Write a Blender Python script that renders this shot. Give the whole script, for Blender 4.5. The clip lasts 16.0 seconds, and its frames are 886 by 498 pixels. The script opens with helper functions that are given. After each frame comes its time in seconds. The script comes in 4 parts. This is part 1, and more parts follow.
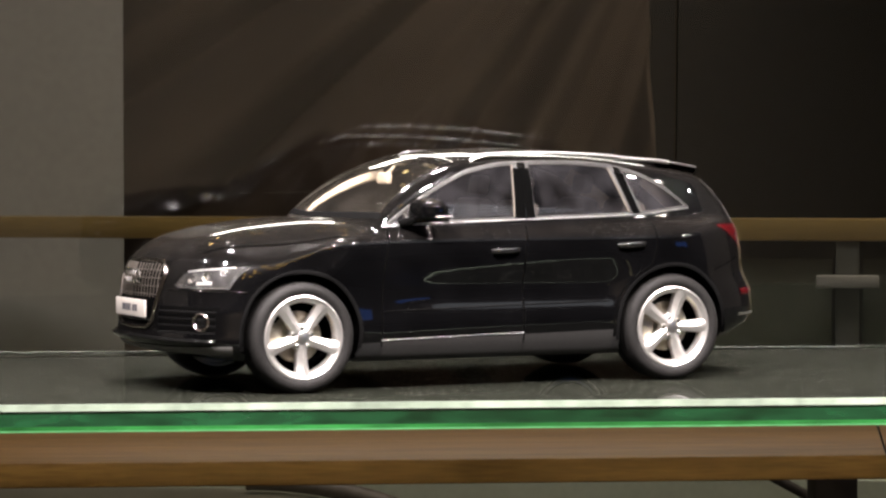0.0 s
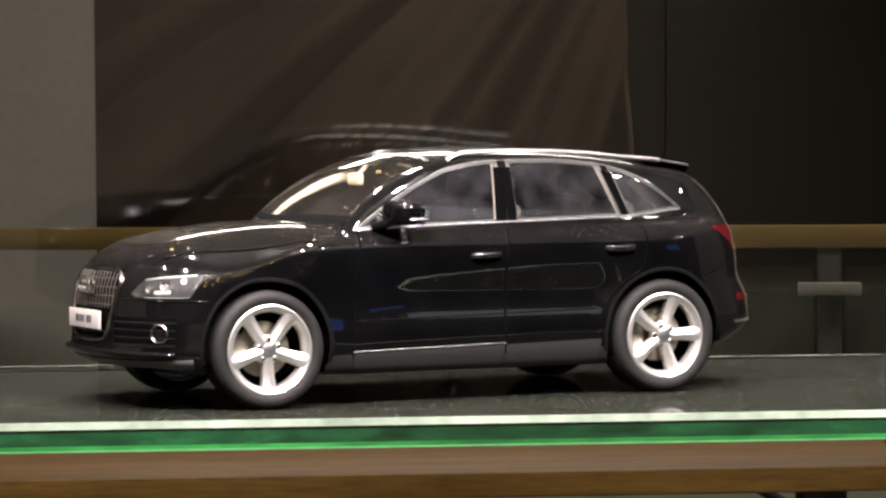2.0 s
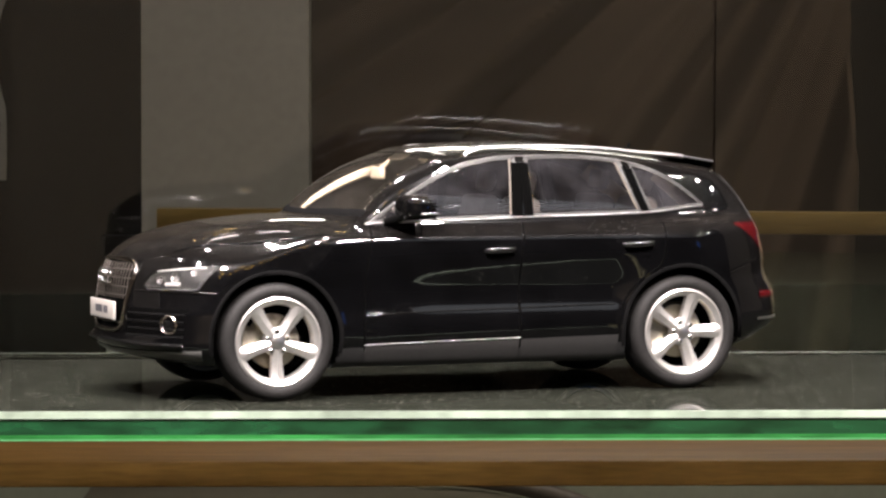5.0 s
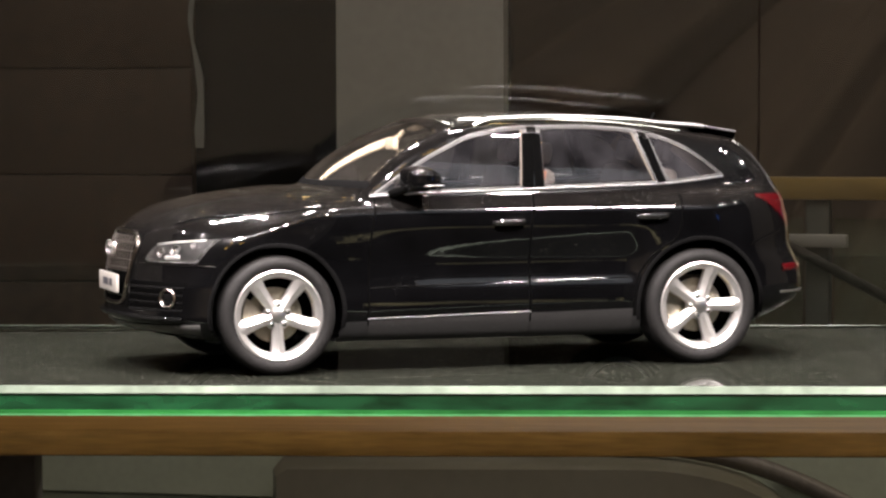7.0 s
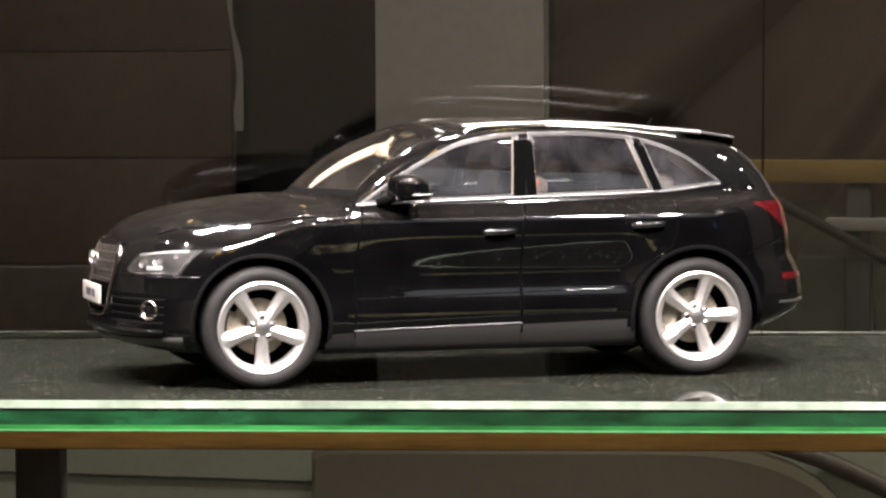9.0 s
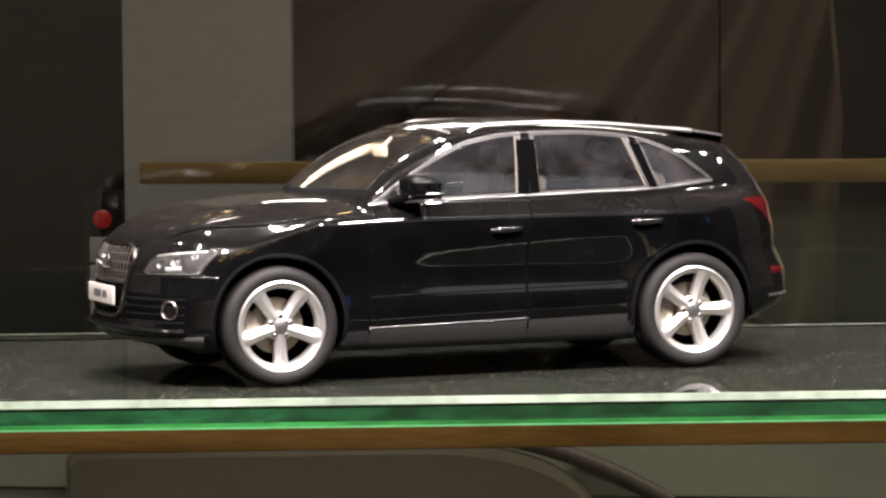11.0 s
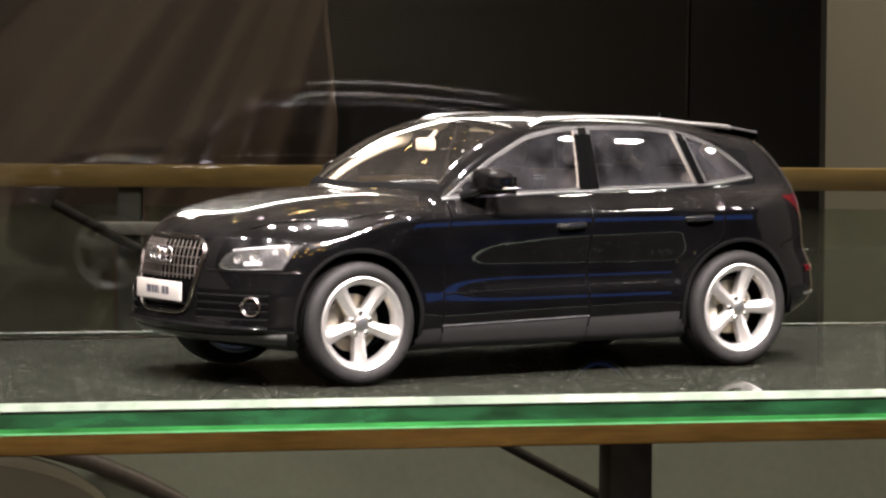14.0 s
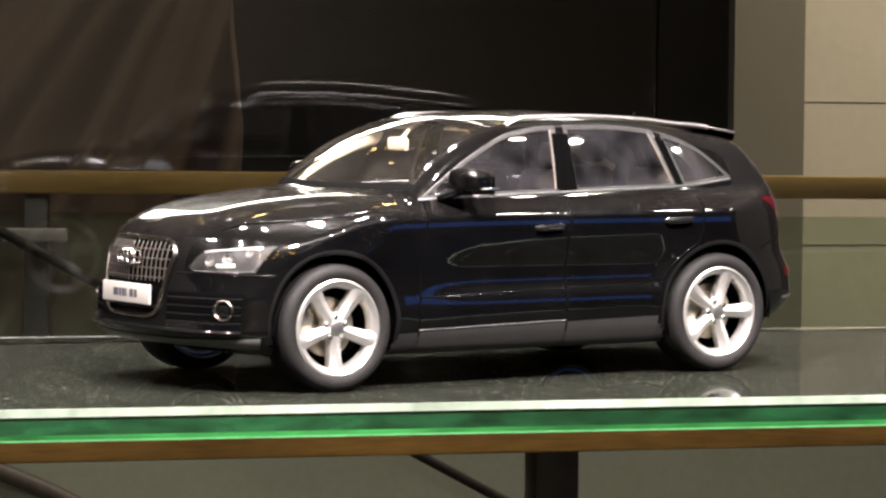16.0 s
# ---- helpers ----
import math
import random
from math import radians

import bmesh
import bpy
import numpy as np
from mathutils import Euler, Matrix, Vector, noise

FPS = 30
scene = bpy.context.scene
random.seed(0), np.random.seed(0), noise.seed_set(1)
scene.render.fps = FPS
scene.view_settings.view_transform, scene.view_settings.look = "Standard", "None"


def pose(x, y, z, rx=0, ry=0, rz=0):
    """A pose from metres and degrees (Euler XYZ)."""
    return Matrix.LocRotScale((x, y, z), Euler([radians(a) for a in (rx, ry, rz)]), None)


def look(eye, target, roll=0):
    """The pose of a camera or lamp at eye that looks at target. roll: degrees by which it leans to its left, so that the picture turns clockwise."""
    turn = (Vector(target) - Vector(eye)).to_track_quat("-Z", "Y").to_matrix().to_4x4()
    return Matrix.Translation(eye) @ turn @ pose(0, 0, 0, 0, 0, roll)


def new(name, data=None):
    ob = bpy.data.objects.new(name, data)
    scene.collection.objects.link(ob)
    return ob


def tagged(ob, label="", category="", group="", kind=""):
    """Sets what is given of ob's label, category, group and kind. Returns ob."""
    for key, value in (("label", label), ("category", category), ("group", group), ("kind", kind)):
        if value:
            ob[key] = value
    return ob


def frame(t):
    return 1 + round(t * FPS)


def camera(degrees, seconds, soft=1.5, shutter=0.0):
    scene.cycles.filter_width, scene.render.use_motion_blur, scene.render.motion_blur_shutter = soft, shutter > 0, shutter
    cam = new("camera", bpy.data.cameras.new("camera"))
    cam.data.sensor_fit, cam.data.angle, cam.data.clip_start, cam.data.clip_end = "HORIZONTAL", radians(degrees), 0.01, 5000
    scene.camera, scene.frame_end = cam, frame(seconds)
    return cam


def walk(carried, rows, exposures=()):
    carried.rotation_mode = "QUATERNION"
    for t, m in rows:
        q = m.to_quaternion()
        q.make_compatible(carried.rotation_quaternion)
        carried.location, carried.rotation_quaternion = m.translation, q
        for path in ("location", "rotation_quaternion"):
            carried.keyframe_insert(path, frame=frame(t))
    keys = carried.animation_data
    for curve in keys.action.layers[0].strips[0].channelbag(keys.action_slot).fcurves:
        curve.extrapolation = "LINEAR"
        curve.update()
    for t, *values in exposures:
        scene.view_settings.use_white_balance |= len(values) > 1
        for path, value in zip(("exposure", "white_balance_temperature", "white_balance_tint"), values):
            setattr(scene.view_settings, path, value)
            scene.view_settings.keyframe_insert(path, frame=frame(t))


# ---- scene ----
# All of the showcase is laid out from the shelf: its long edge runs along x, its top is at SHELF.
SHELF = 1.02
cam = camera(15.531, 16.0, soft=2.5)
# seconds, x, y, height over the shelf, turn to the left, tilt, lean
PATH = [
    (0, -0.1199, -1.2735, 0.1010, -5.492, -2.253, -0.012),
    (0.5, -0.1181, -1.2705, 0.0993, -5.712, -2.282, -0.049),
    (1, -0.1171, -1.2656, 0.0982, -5.599, -2.253, -0.120),
    (1.5, -0.1127, -1.1940, 0.0963, -5.818, -2.267, -0.374),
    (2, -0.1117, -1.1934, 0.0958, -5.895, -2.068, -0.386),
    (2.5, -0.1092, -1.1960, 0.0959, -6.043, -2.067, -0.525),
    (3, -0.1047, -1.1971, 0.0963, -5.908, -2.041, -0.231),
    (3.5, -0.0942, -1.2013, 0.0983, -4.750, -2.156, -0.057),
    (4, -0.0727, -1.2125, 0.1011, -3.565, -2.242, -0.073),
    (6.5, 0.0352, -1.1904, 0.1000, 1.674, -2.816, -0.084),
    (7, 0.0529, -1.1870, 0.1021, 2.707, -2.989, -0.175),
    (7.5, 0.0617, -1.1806, 0.1058, 3.699, -3.118, 0.215),
    (8, 0.0693, -1.1711, 0.1091, 4.265, -3.387, 0.075),
    (8.5, 0.0765, -1.1633, 0.1121, 3.848, -3.414, -0.153),
    (9, 0.0726, -1.1597, 0.1117, 3.594, -3.374, -0.244),
    (11.5, -0.0807, -1.1843, 0.1119, -3.848, -3.353, -0.376),
    (12, -0.1266, -1.1823, 0.1119, -5.892, -3.300, -0.070),
    (12.5, -0.1612, -1.1747, 0.1100, -7.767, -3.350, -0.055),
    (13, -0.2022, -1.1597, 0.1086, -10.106, -3.269, -0.074),
    (13.5, -0.2356, -1.1443, 0.1089, -11.695, -3.205, -0.013),
    (14, -0.2590, -1.1281, 0.1069, -12.299, -3.251, 0.313),
    (14.5, -0.2677, -1.1174, 0.1054, -12.960, -3.317, 0.358),
    (15, -0.2802, -1.1084, 0.1068, -13.362, -3.259, 0.425),
    (15.5, -0.2803, -1.0970, 0.1061, -13.990, -3.135, 0.601),
    (16, -0.2783, -1.0923, 0.1030, -14.144, -3.095, 0.470),

]
walk(cam, [(t, pose(x, y, SHELF + z, 90 + tilt, 0, turn) @ pose(0, 0, 0, 0, 0, lean)) for t, x, y, z, turn, tilt, lean in PATH],
     exposures=[(0, 0.21), (2, 0.21), (4, 0.18), (6.5, 0.08), (7, 0.07), (8, 0.30), (9, 0.30), (11.5, 0.15), (13, 0.17), (14, 0.44), (16, 0.46)])

# ---- world and lamps ----
world = bpy.data.worlds.new("night")
world.use_nodes = True
scene.world = world
world.node_tree.nodes["Background"].inputs["Color"].default_value = (0.010, 0.011, 0.014, 1)
world.node_tree.nodes["Background"].inputs["Strength"].default_value = 0.25


def area_lamp(name, eye, target, size, watts, colour=(1, 0.93, 0.84), size_y=None, spread=180):
    data = bpy.data.lights.new(name, "AREA")
    data.shape = "DISK" if size_y is None else "RECTANGLE"
    data.size, data.energy, data.color, data.spread = size, watts, colour, radians(spread)
    if size_y:
        data.size_y = size_y
    ob = new(name, data)
    ob.matrix_world = look(eye, target)
    return ob


# spot lamps in the ceiling in front of the showcase and over it
AIM = (0, 0, SHELF + 0.04)
for x, y, z, w in [(-0.75, -1.0, 2.55, 42), (-0.1, -1.35, 2.6, 46), (0.5, -1.3, 2.6, 46), (1.1, -1.1, 2.55, 34), (-1.3, -0.4, 2.5, 22)]:
    area_lamp("ceiling_spot_lamp", (x, y, z), AIM, 0.07, w * 0.18, (1, 0.895, 0.885), None, 70)
for x, y, w in ((0.22, 0.12, 3.6), (-0.26, 0.2, 3.6), (-0.24, 1.1, 0.6)):
    area_lamp("ceiling_spot_lamp", (x, y, 2.7), AIM, 0.12 if y < 1 else 0.07, w, (1, 0.90, 0.875), None, 70)
# lamps over the space behind the case, two of them added as fill
# unseen fill light added for the wall on the right
area_lamp("hall_fill_lamp", (2.9, 4.5, 3.0), (2.9, 5.6, 0.6), 0.5, 26, (1, 0.82, 0.60), None, 110)
area_lamp("hall_tube_lamp", (0.3, 4.0, 3.05), (0.3, 4.35, 0.0), 3.4, 15.5, (1, 0.885, 0.83), 0.05, 115)
# unseen fill light added to graze the curtain folds
area_lamp("hall_fill_lamp", (1.75, 5.95, 2.95), (0.5, 6.9, 1.2), 0.15, 3.2, (1, 0.86, 0.70), None, 75)
area_lamp("hall_light_panel", (0.70, 4.9, 2.80), (0, 0, SHELF), 2.1, 9.0, (1, 0.92, 0.84), 0.28, 44)
for x, y in ((-0.05, 3.7), (-0.4, 2.85), (0.24, 1.45), (-0.65, 1.65), (0.9, 2.5)):
    area_lamp("warm_downlight", (x, y, 3.1), (x, y, 0), 0.07, 1.2, (1, 0.66, 0.25), None, 120)
# unseen lamps of the shop floor behind the camera
# added to light the rear wall, whose reflection veils the panes
area_lamp("unseen_shop_lamp", (0.6, -3.9, 3.05), (0.6, -5.0, 0.25), 1.3, 12, (1, 0.80, 0.66), 0.3, 80)
for x, y in ((2.07, -1.05), (2.25, -1.03), (2.79, -0.91)):
    area_lamp("unseen_shop_lamp", (x, y, 2.7), (0.0, 0, SHELF), 0.055, 0.42, (1, 0.93, 0.84), None, 60)
area_lamp("shop_light_panel", (2.3, -2.8, 3.17), (2.3, -2.8, 0), 1.6, 5.0, (0.86, 0.92, 1.0), 1.1, 160)
area_lamp("blue_sign_lamp", (5.0, -3.45, 1.45), (0, 0, SHELF), 1.25, 2.1, (0.08, 0.26, 1.0), 0.60)

# ---- materials ----
def material(name, colour, rough=0.5, metal=0.0, coat=0.0, grain=0.0, grain_scale=400.0, stain=0.0, stain_scale=30.0, bump=0.0, spec=0.5, stretch=(1, 1, 1)):
    """A plain surface with variation at two scales and fine relief. Scales are per metre."""
    m = bpy.data.materials.new(name)
    m.use_nodes = True
    nt = m.node_tree
    b = nt.nodes["Principled BSDF"]
    b.inputs["Base Color"].default_value = (*colour, 1)
    b.inputs["Roughness"].default_value, b.inputs["Metallic"].default_value = rough, metal
    b.inputs["Coat Weight"].default_value, b.inputs["Coat Roughness"].default_value = coat, 0.03
    b.inputs["Specular IOR Level"].default_value = spec
    if grain or stain or bump:
        co = nt.nodes.new("ShaderNodeTexCoord")
        mp = nt.nodes.new("ShaderNodeMapping")
        mp.inputs["Scale"].default_value = stretch
        nt.links.new(co.outputs["Object"], mp.inputs["Vector"])
        last = None
        fac = []
        for amount, scale in ((grain, grain_scale), (stain, stain_scale)):
            n = nt.nodes.new("ShaderNodeTexNoise")
            n.inputs["Scale"].default_value, n.inputs["Detail"].default_value = scale, 5
            nt.links.new(mp.outputs["Vector"], n.inputs["Vector"])
            r = nt.nodes.new("ShaderNodeMapRange")
            r.inputs["From Min"].default_value, r.inputs["From Max"].default_value = 0.3, 0.7
            r.inputs["To Min"].default_value, r.inputs["To Max"].default_value = 1 - amount, 1 + amount
            nt.links.new(n.outputs["Fac"], r.inputs["Value"])
            fac.append(r.outputs["Result"])
            if last is None:
                last = n
        mul = nt.nodes.new("ShaderNodeMath")
        mul.operation = "MULTIPLY"
        nt.links.new(fac[0], mul.inputs[0])
        nt.links.new(fac[1], mul.inputs[1])
        mix = nt.nodes.new("ShaderNodeVectorMath")
        mix.operation = "SCALE"
        mix.inputs[0].default_value = colour
        nt.links.new(mul.outputs[0], mix.inputs["Scale"])
        nt.links.new(mix.outputs[0], b.inputs["Base Color"])
        if bump:
            bp = nt.nodes.new("ShaderNodeBump")
            bp.inputs["Strength"].default_value, bp.inputs["Distance"].default_value = bump, 0.002
            nt.links.new(last.outputs["Fac"], bp.inputs["Height"])
            nt.links.new(bp.outputs["Normal"], b.inputs["Normal"])
    return m


def glass(name, colour=(1, 1, 1), rough=0.0, ior=1.5, dust=0.0, dust_scale=900.0, dust_colour=(0.5, 0.5, 0.46), film=0.0, film_colour=(0.03, 0.03, 0.026), low=0.5, high=0.72, least=0.12, specks=False):
    """Clear glass; dust lays specks of a matt powder over it, and on some panes a painted haze."""
    m = bpy.data.materials.new(name)
    m.use_nodes = True
    nt = m.node_tree
    b = nt.nodes["Principled BSDF"]
    b.inputs["Base Color"].default_value = (*colour, 1)
    b.inputs["Transmission Weight"].default_value, b.inputs["Roughness"].default_value, b.inputs["IOR"].default_value = 1, rough, ior
    if dust:
        out = nt.nodes["Material Output"]
        co = nt.nodes.new("ShaderNodeTexCoord")
        if specks:
            fine = nt.nodes.new("ShaderNodeTexVoronoi")
            fine.inputs["Scale"].default_value = dust_scale
            tone = nt.nodes.new("ShaderNodeMath")
            tone.operation = "SUBTRACT"
            tone.inputs[0].default_value = 1.0
            nt.links.new(fine.outputs["Distance"], tone.inputs[1])
            # only some of the cells hold a speck, of uneven size
            pick, some = nt.nodes.new("ShaderNodeMapRange"), nt.nodes.new("ShaderNodeMath")
            pick.inputs["From Min"].default_value, pick.inputs["From Max"].default_value = 0.60, 0.82
            some.operation = "MULTIPLY"
            nt.links.new(fine.outputs["Color"], pick.inputs["Value"])
            nt.links.new(tone.outputs[0], some.inputs[0])
            nt.links.new(pick.outputs[0], some.inputs[1])
            value = some.outputs[0]
        else:
            fine = nt.nodes.new("ShaderNodeTexNoise")
            fine.inputs["Scale"].default_value, fine.inputs["Detail"].default_value = dust_scale, 3
            value = fine.outputs["Fac"]
        wide = nt.nodes.new("ShaderNodeTexNoise")
        wide.inputs["Scale"].default_value, wide.inputs["Detail"].default_value = dust_scale / 16, 6
        for n in (fine, wide):
            nt.links.new(co.outputs["Object"], n.inputs["Vector"])
        r1, r2 = nt.nodes.new("ShaderNodeMapRange"), nt.nodes.new("ShaderNodeMapRange")
        r1.inputs["From Min"].default_value, r1.inputs["From Max"].default_value = low, high
        r1.inputs["To Min"].default_value, r1.inputs["To Max"].default_value = least, 1.0
        r2.inputs["From Min"].default_value, r2.inputs["From Max"].default_value = 0.35, 0.7
        r2.inputs["To Min"].default_value, r2.inputs["To Max"].default_value = 0.35 * dust, dust
        nt.links.new(value, r1.inputs["Value"])
        nt.links.new(wide.outputs["Fac"], r2.inputs["Value"])
        mul = nt.nodes.new("ShaderNodeMath")
        mul.operation = "MULTIPLY"
        nt.links.new(r1.outputs[0], mul.inputs[0])
        nt.links.new(r2.outputs[0], mul.inputs[1])
        d = nt.nodes.new("ShaderNodeBsdfDiffuse")
        d.inputs["Color"].default_value = (*dust_colour, 1)
        below = b.outputs[0]
        if film:
            fd, fm = nt.nodes.new("ShaderNodeBsdfDiffuse"), nt.nodes.new("ShaderNodeMixShader")
            fd.inputs["Color"].default_value = (*film_colour, 1)
            fm.inputs["Fac"].default_value = film
            nt.links.new(b.outputs[0], fm.inputs[1])
            nt.links.new(fd.outputs[0], fm.inputs[2])
            below = fm.outputs[0]
        mx = nt.nodes.new("ShaderNodeMixShader")
        nt.links.new(mul.outputs[0], mx.inputs["Fac"])
        nt.links.new(below, mx.inputs[1])
        nt.links.new(d.outputs[0], mx.inputs[2])
        nt.links.new(mx.outputs[0], out.inputs["Surface"])
    return m


PAINT = material("black_car_paint", (0.0018, 0.0018, 0.0020), 0.2, 0, 1.0, 0.4, 2500, 0.3, 60, 0, 0.02)


def dusty(m, scale, low, high, amount, colour=(0.45, 0.44, 0.42), lying=False):
    """Lays sparse specks of dust over a surface, thicker in patches, and where it lies on faces that look up."""
    nt = m.node_tree
    out = nt.nodes["Material Output"]
    below = out.inputs["Surface"].links[0].from_socket
    co = nt.nodes.new("ShaderNodeTexCoord")
    v, w = nt.nodes.new("ShaderNodeTexVoronoi"), nt.nodes.new("ShaderNodeTexNoise")
    v.inputs["Scale"].default_value, w.inputs["Scale"].default_value, w.inputs["Detail"].default_value = scale, scale / 30, 4
    tone, r, q, mul = (nt.nodes.new(k) for k in ("ShaderNodeMath", "ShaderNodeMapRange", "ShaderNodeMapRange", "ShaderNodeMath"))
    tone.operation, tone.inputs[0].default_value, mul.operation = "SUBTRACT", 1.0, "MULTIPLY"
    r.inputs["From Min"].default_value, r.inputs["From Max"].default_value, r.inputs["To Max"].default_value = low, high, amount
    q.inputs["From Min"].default_value, q.inputs["From Max"].default_value = 0.42, 0.68
    for n in (v, w):
        nt.links.new(co.outputs["Object"], n.inputs["Vector"])
    nt.links.new(v.outputs["Distance"], tone.inputs[1])
    nt.links.new(tone.outputs[0], r.inputs["Value"])
    nt.links.new(w.outputs["Fac"], q.inputs["Value"])
    nt.links.new(r.outputs[0], mul.inputs[0])
    nt.links.new(q.outputs[0], mul.inputs[1])
    amount_out = mul.outputs[0]
    if lying:
        geo, sep, up, both = (nt.nodes.new(k) for k in ("ShaderNodeNewGeometry", "ShaderNodeSeparateXYZ", "ShaderNodeMapRange", "ShaderNodeMath"))
        up.inputs["From Min"].default_value, up.inputs["From Max"].default_value, up.inputs["To Min"].default_value = 0.0, 0.5, 0.03
        both.operation = "MULTIPLY"
        nt.links.new(geo.outputs["Normal"], sep.inputs[0])
        nt.links.new(sep.outputs["Z"], up.inputs["Value"])
        nt.links.new(up.outputs[0], both.inputs[0])
        nt.links.new(amount_out, both.inputs[1])
        amount_out = both.outputs[0]
    d, mx = nt.nodes.new("ShaderNodeBsdfDiffuse"), nt.nodes.new("ShaderNodeMixShader")
    d.inputs["Color"].default_value = (*colour, 1)
    nt.links.new(amount_out, mx.inputs["Fac"])
    nt.links.new(below, mx.inputs[1])
    nt.links.new(d.outputs[0], mx.inputs[2])
    nt.links.new(mx.outputs[0], out.inputs["Surface"])


dusty(PAINT, 1500, 0.85, 0.97, 0.03)
dusty(PAINT, 1000, 0.80, 0.95, 0.20, lying=True)


def settled(m, amount, colour=(0.42, 0.36, 0.29)):
    """A thin veil of dust that has settled on faces that look up."""
    nt = m.node_tree
    out = nt.nodes["Material Output"]
    below = out.inputs["Surface"].links[0].from_socket
    geo, sep, r, w, mul = (nt.nodes.new(k) for k in ("ShaderNodeNewGeometry", "ShaderNodeSeparateXYZ", "ShaderNodeMapRange", "ShaderNodeTexNoise", "ShaderNodeMath"))
    co = nt.nodes.new("ShaderNodeTexCoord")
    w.inputs["Scale"].default_value, w.inputs["Detail"].default_value = 220, 6
    nt.links.new(co.outputs["Object"], w.inputs["Vector"])
    nt.links.new(geo.outputs["Normal"], sep.inputs[0])
    r.inputs["From Min"].default_value, r.inputs["From Max"].default_value, r.inputs["To Max"].default_value = 0.25, 1.0, 2 * amount
    nt.links.new(sep.outputs["Z"], r.inputs["Value"])
    mul.operation = "MULTIPLY"
    nt.links.new(r.outputs[0], mul.inputs[0])
    nt.links.new(w.outputs["Fac"], mul.inputs[1])
    d, mx = nt.nodes.new("ShaderNodeBsdfDiffuse"), nt.nodes.new("ShaderNodeMixShader")
    d.inputs["Color"].default_value = (*colour, 1)
    nt.links.new(mul.outputs[0], mx.inputs["Fac"])
    nt.links.new(below, mx.inputs[1])
    nt.links.new(d.outputs[0], mx.inputs[2])
    nt.links.new(mx.outputs[0], out.inputs["Surface"])


settled(PAINT, 0.012)
paint_nodes, paint_links = PAINT.node_tree.nodes, PAINT.node_tree.links
paint_nodes["Principled BSDF"].inputs["Coat Roughness"].default_value = 0.03
# the lacquer of the small body is slightly wavy
peel_co, peel, peel_bump = (paint_nodes.new(k) for k in ("ShaderNodeTexCoord", "ShaderNodeTexNoise", "ShaderNodeBump"))
peel.inputs["Scale"].default_value, peel.inputs["Detail"].default_value = 170, 3
peel_bump.inputs["Strength"].default_value, peel_bump.inputs["Distance"].default_value = 0.025, 0.001
paint_links.new(peel_co.outputs["Object"], peel.inputs["Vector"])
paint_links.new(peel.outputs["Fac"], peel_bump.inputs["Height"])
paint_links.new(peel_bump.outputs["Normal"], paint_nodes["Principled BSDF"].inputs["Coat Normal"])
BLACK = material("matt_black_plastic", (0.012, 0.012, 0.012), 0.55, 0, 0, 0.2, 1500)
HANDLE = material("gloss_dark_handle", (0.006, 0.006, 0.006), 0.16, 0, 1.0, 0.1, 900, spec=0.8)
GLOSSY = material("gloss_black_plastic", (0.004, 0.004, 0.004), 0.08, spec=0.4)
SEAM = material("seam_black", (0.002, 0.002, 0.002), 0.9, spec=0.0)
CHROME = material("chrome", (0.82, 0.81, 0.79), 0.16, 1.0, 0, 0.05, 900)
SATIN = material("satin_aluminium", (0.78, 0.77, 0.75), 0.30, 1.0, 0, 0.05, 900)
SILVER = material("silver_wheel_paint", (0.74, 0.725, 0.70), 0.32, 0.85, 0.4, 0.04, 800)
BELT = material("bright_belt_metal", (0.40, 0.395, 0.39), 0.28, 0.95, 0, 0.08, 700)
RUBBER = material("tyre_rubber", (0.012, 0.0115, 0.011), 0.65, 0, 0, 0.25, 1200, 0.2, 90, 0.1, 0.25)
DISC = material("brake_disc_steel", (0.42, 0.385, 0.31), 0.35, 0.9, 0, 0.1, 900)
# its dust layer paints the cloudy reflected haze of the side windows
SMOKE = glass("smoked_car_glass", (0.50, 0.50, 0.52), 0.0, 1.42, 0.09, 50, (0.20, 0.195, 0.21), 0.0, (0, 0, 0), 0.35, 0.65, 0.12)
SCREEN = glass("windscreen_glass", (0.96, 0.97, 0.96), 0.0, 1.42, 0.022, 900, (0.42, 0.38, 0.32), 0.0, (0, 0, 0), 0.3, 0.75, 0.6)
LENS = glass("lamp_lens", (0.95, 0.95, 0.95), 0.0, 1.42)
FRAME = material("dull_window_frame", (0.034, 0.033, 0.032), 0.4, 0.3, 0, 0.1, 700)
# patchy warm glow, made only for the sheen it leaves on the doors
GLOW = bpy.data.materials.new("warm_sheen_glow")
GLOW.use_nodes = True
GLOW.node_tree.nodes["Principled BSDF"].inputs["Emission Color"].default_value = (1, 0.86, 0.45, 1)
glow_noise, glow_range, glow_co = (GLOW.node_tree.nodes.new(k) for k in ("ShaderNodeTexNoise", "ShaderNodeMapRange", "ShaderNodeTexCoord"))
glow_noise.inputs["Scale"].default_value, glow_noise.inputs["Detail"].default_value = 14, 4
glow_range.inputs["From Min"].default_value, glow_range.inputs["From Max"].default_value, glow_range.inputs["To Max"].default_value = 0.42, 0.66, 2.2
GLOW.node_tree.links.new(glow_co.outputs["Object"], glow_noise.inputs["Vector"])
GLOW.node_tree.links.new(glow_noise.outputs["Fac"], glow_range.inputs["Value"])
GLOW.node_tree.links.new(glow_range.outputs[0], GLOW.node_tree.nodes["Principled BSDF"].inputs["Emission Strength"])
BULB = bpy.data.materials.new("warm_bulb_glow")
BULB.use_nodes = True
BULB.node_tree.nodes["Principled BSDF"].inputs["Emission Color"].default_value = (1, 0.58, 0.12, 1)
BULB.node_tree.nodes["Principled BSDF"].inputs["Emission Strength"].default_value = 26
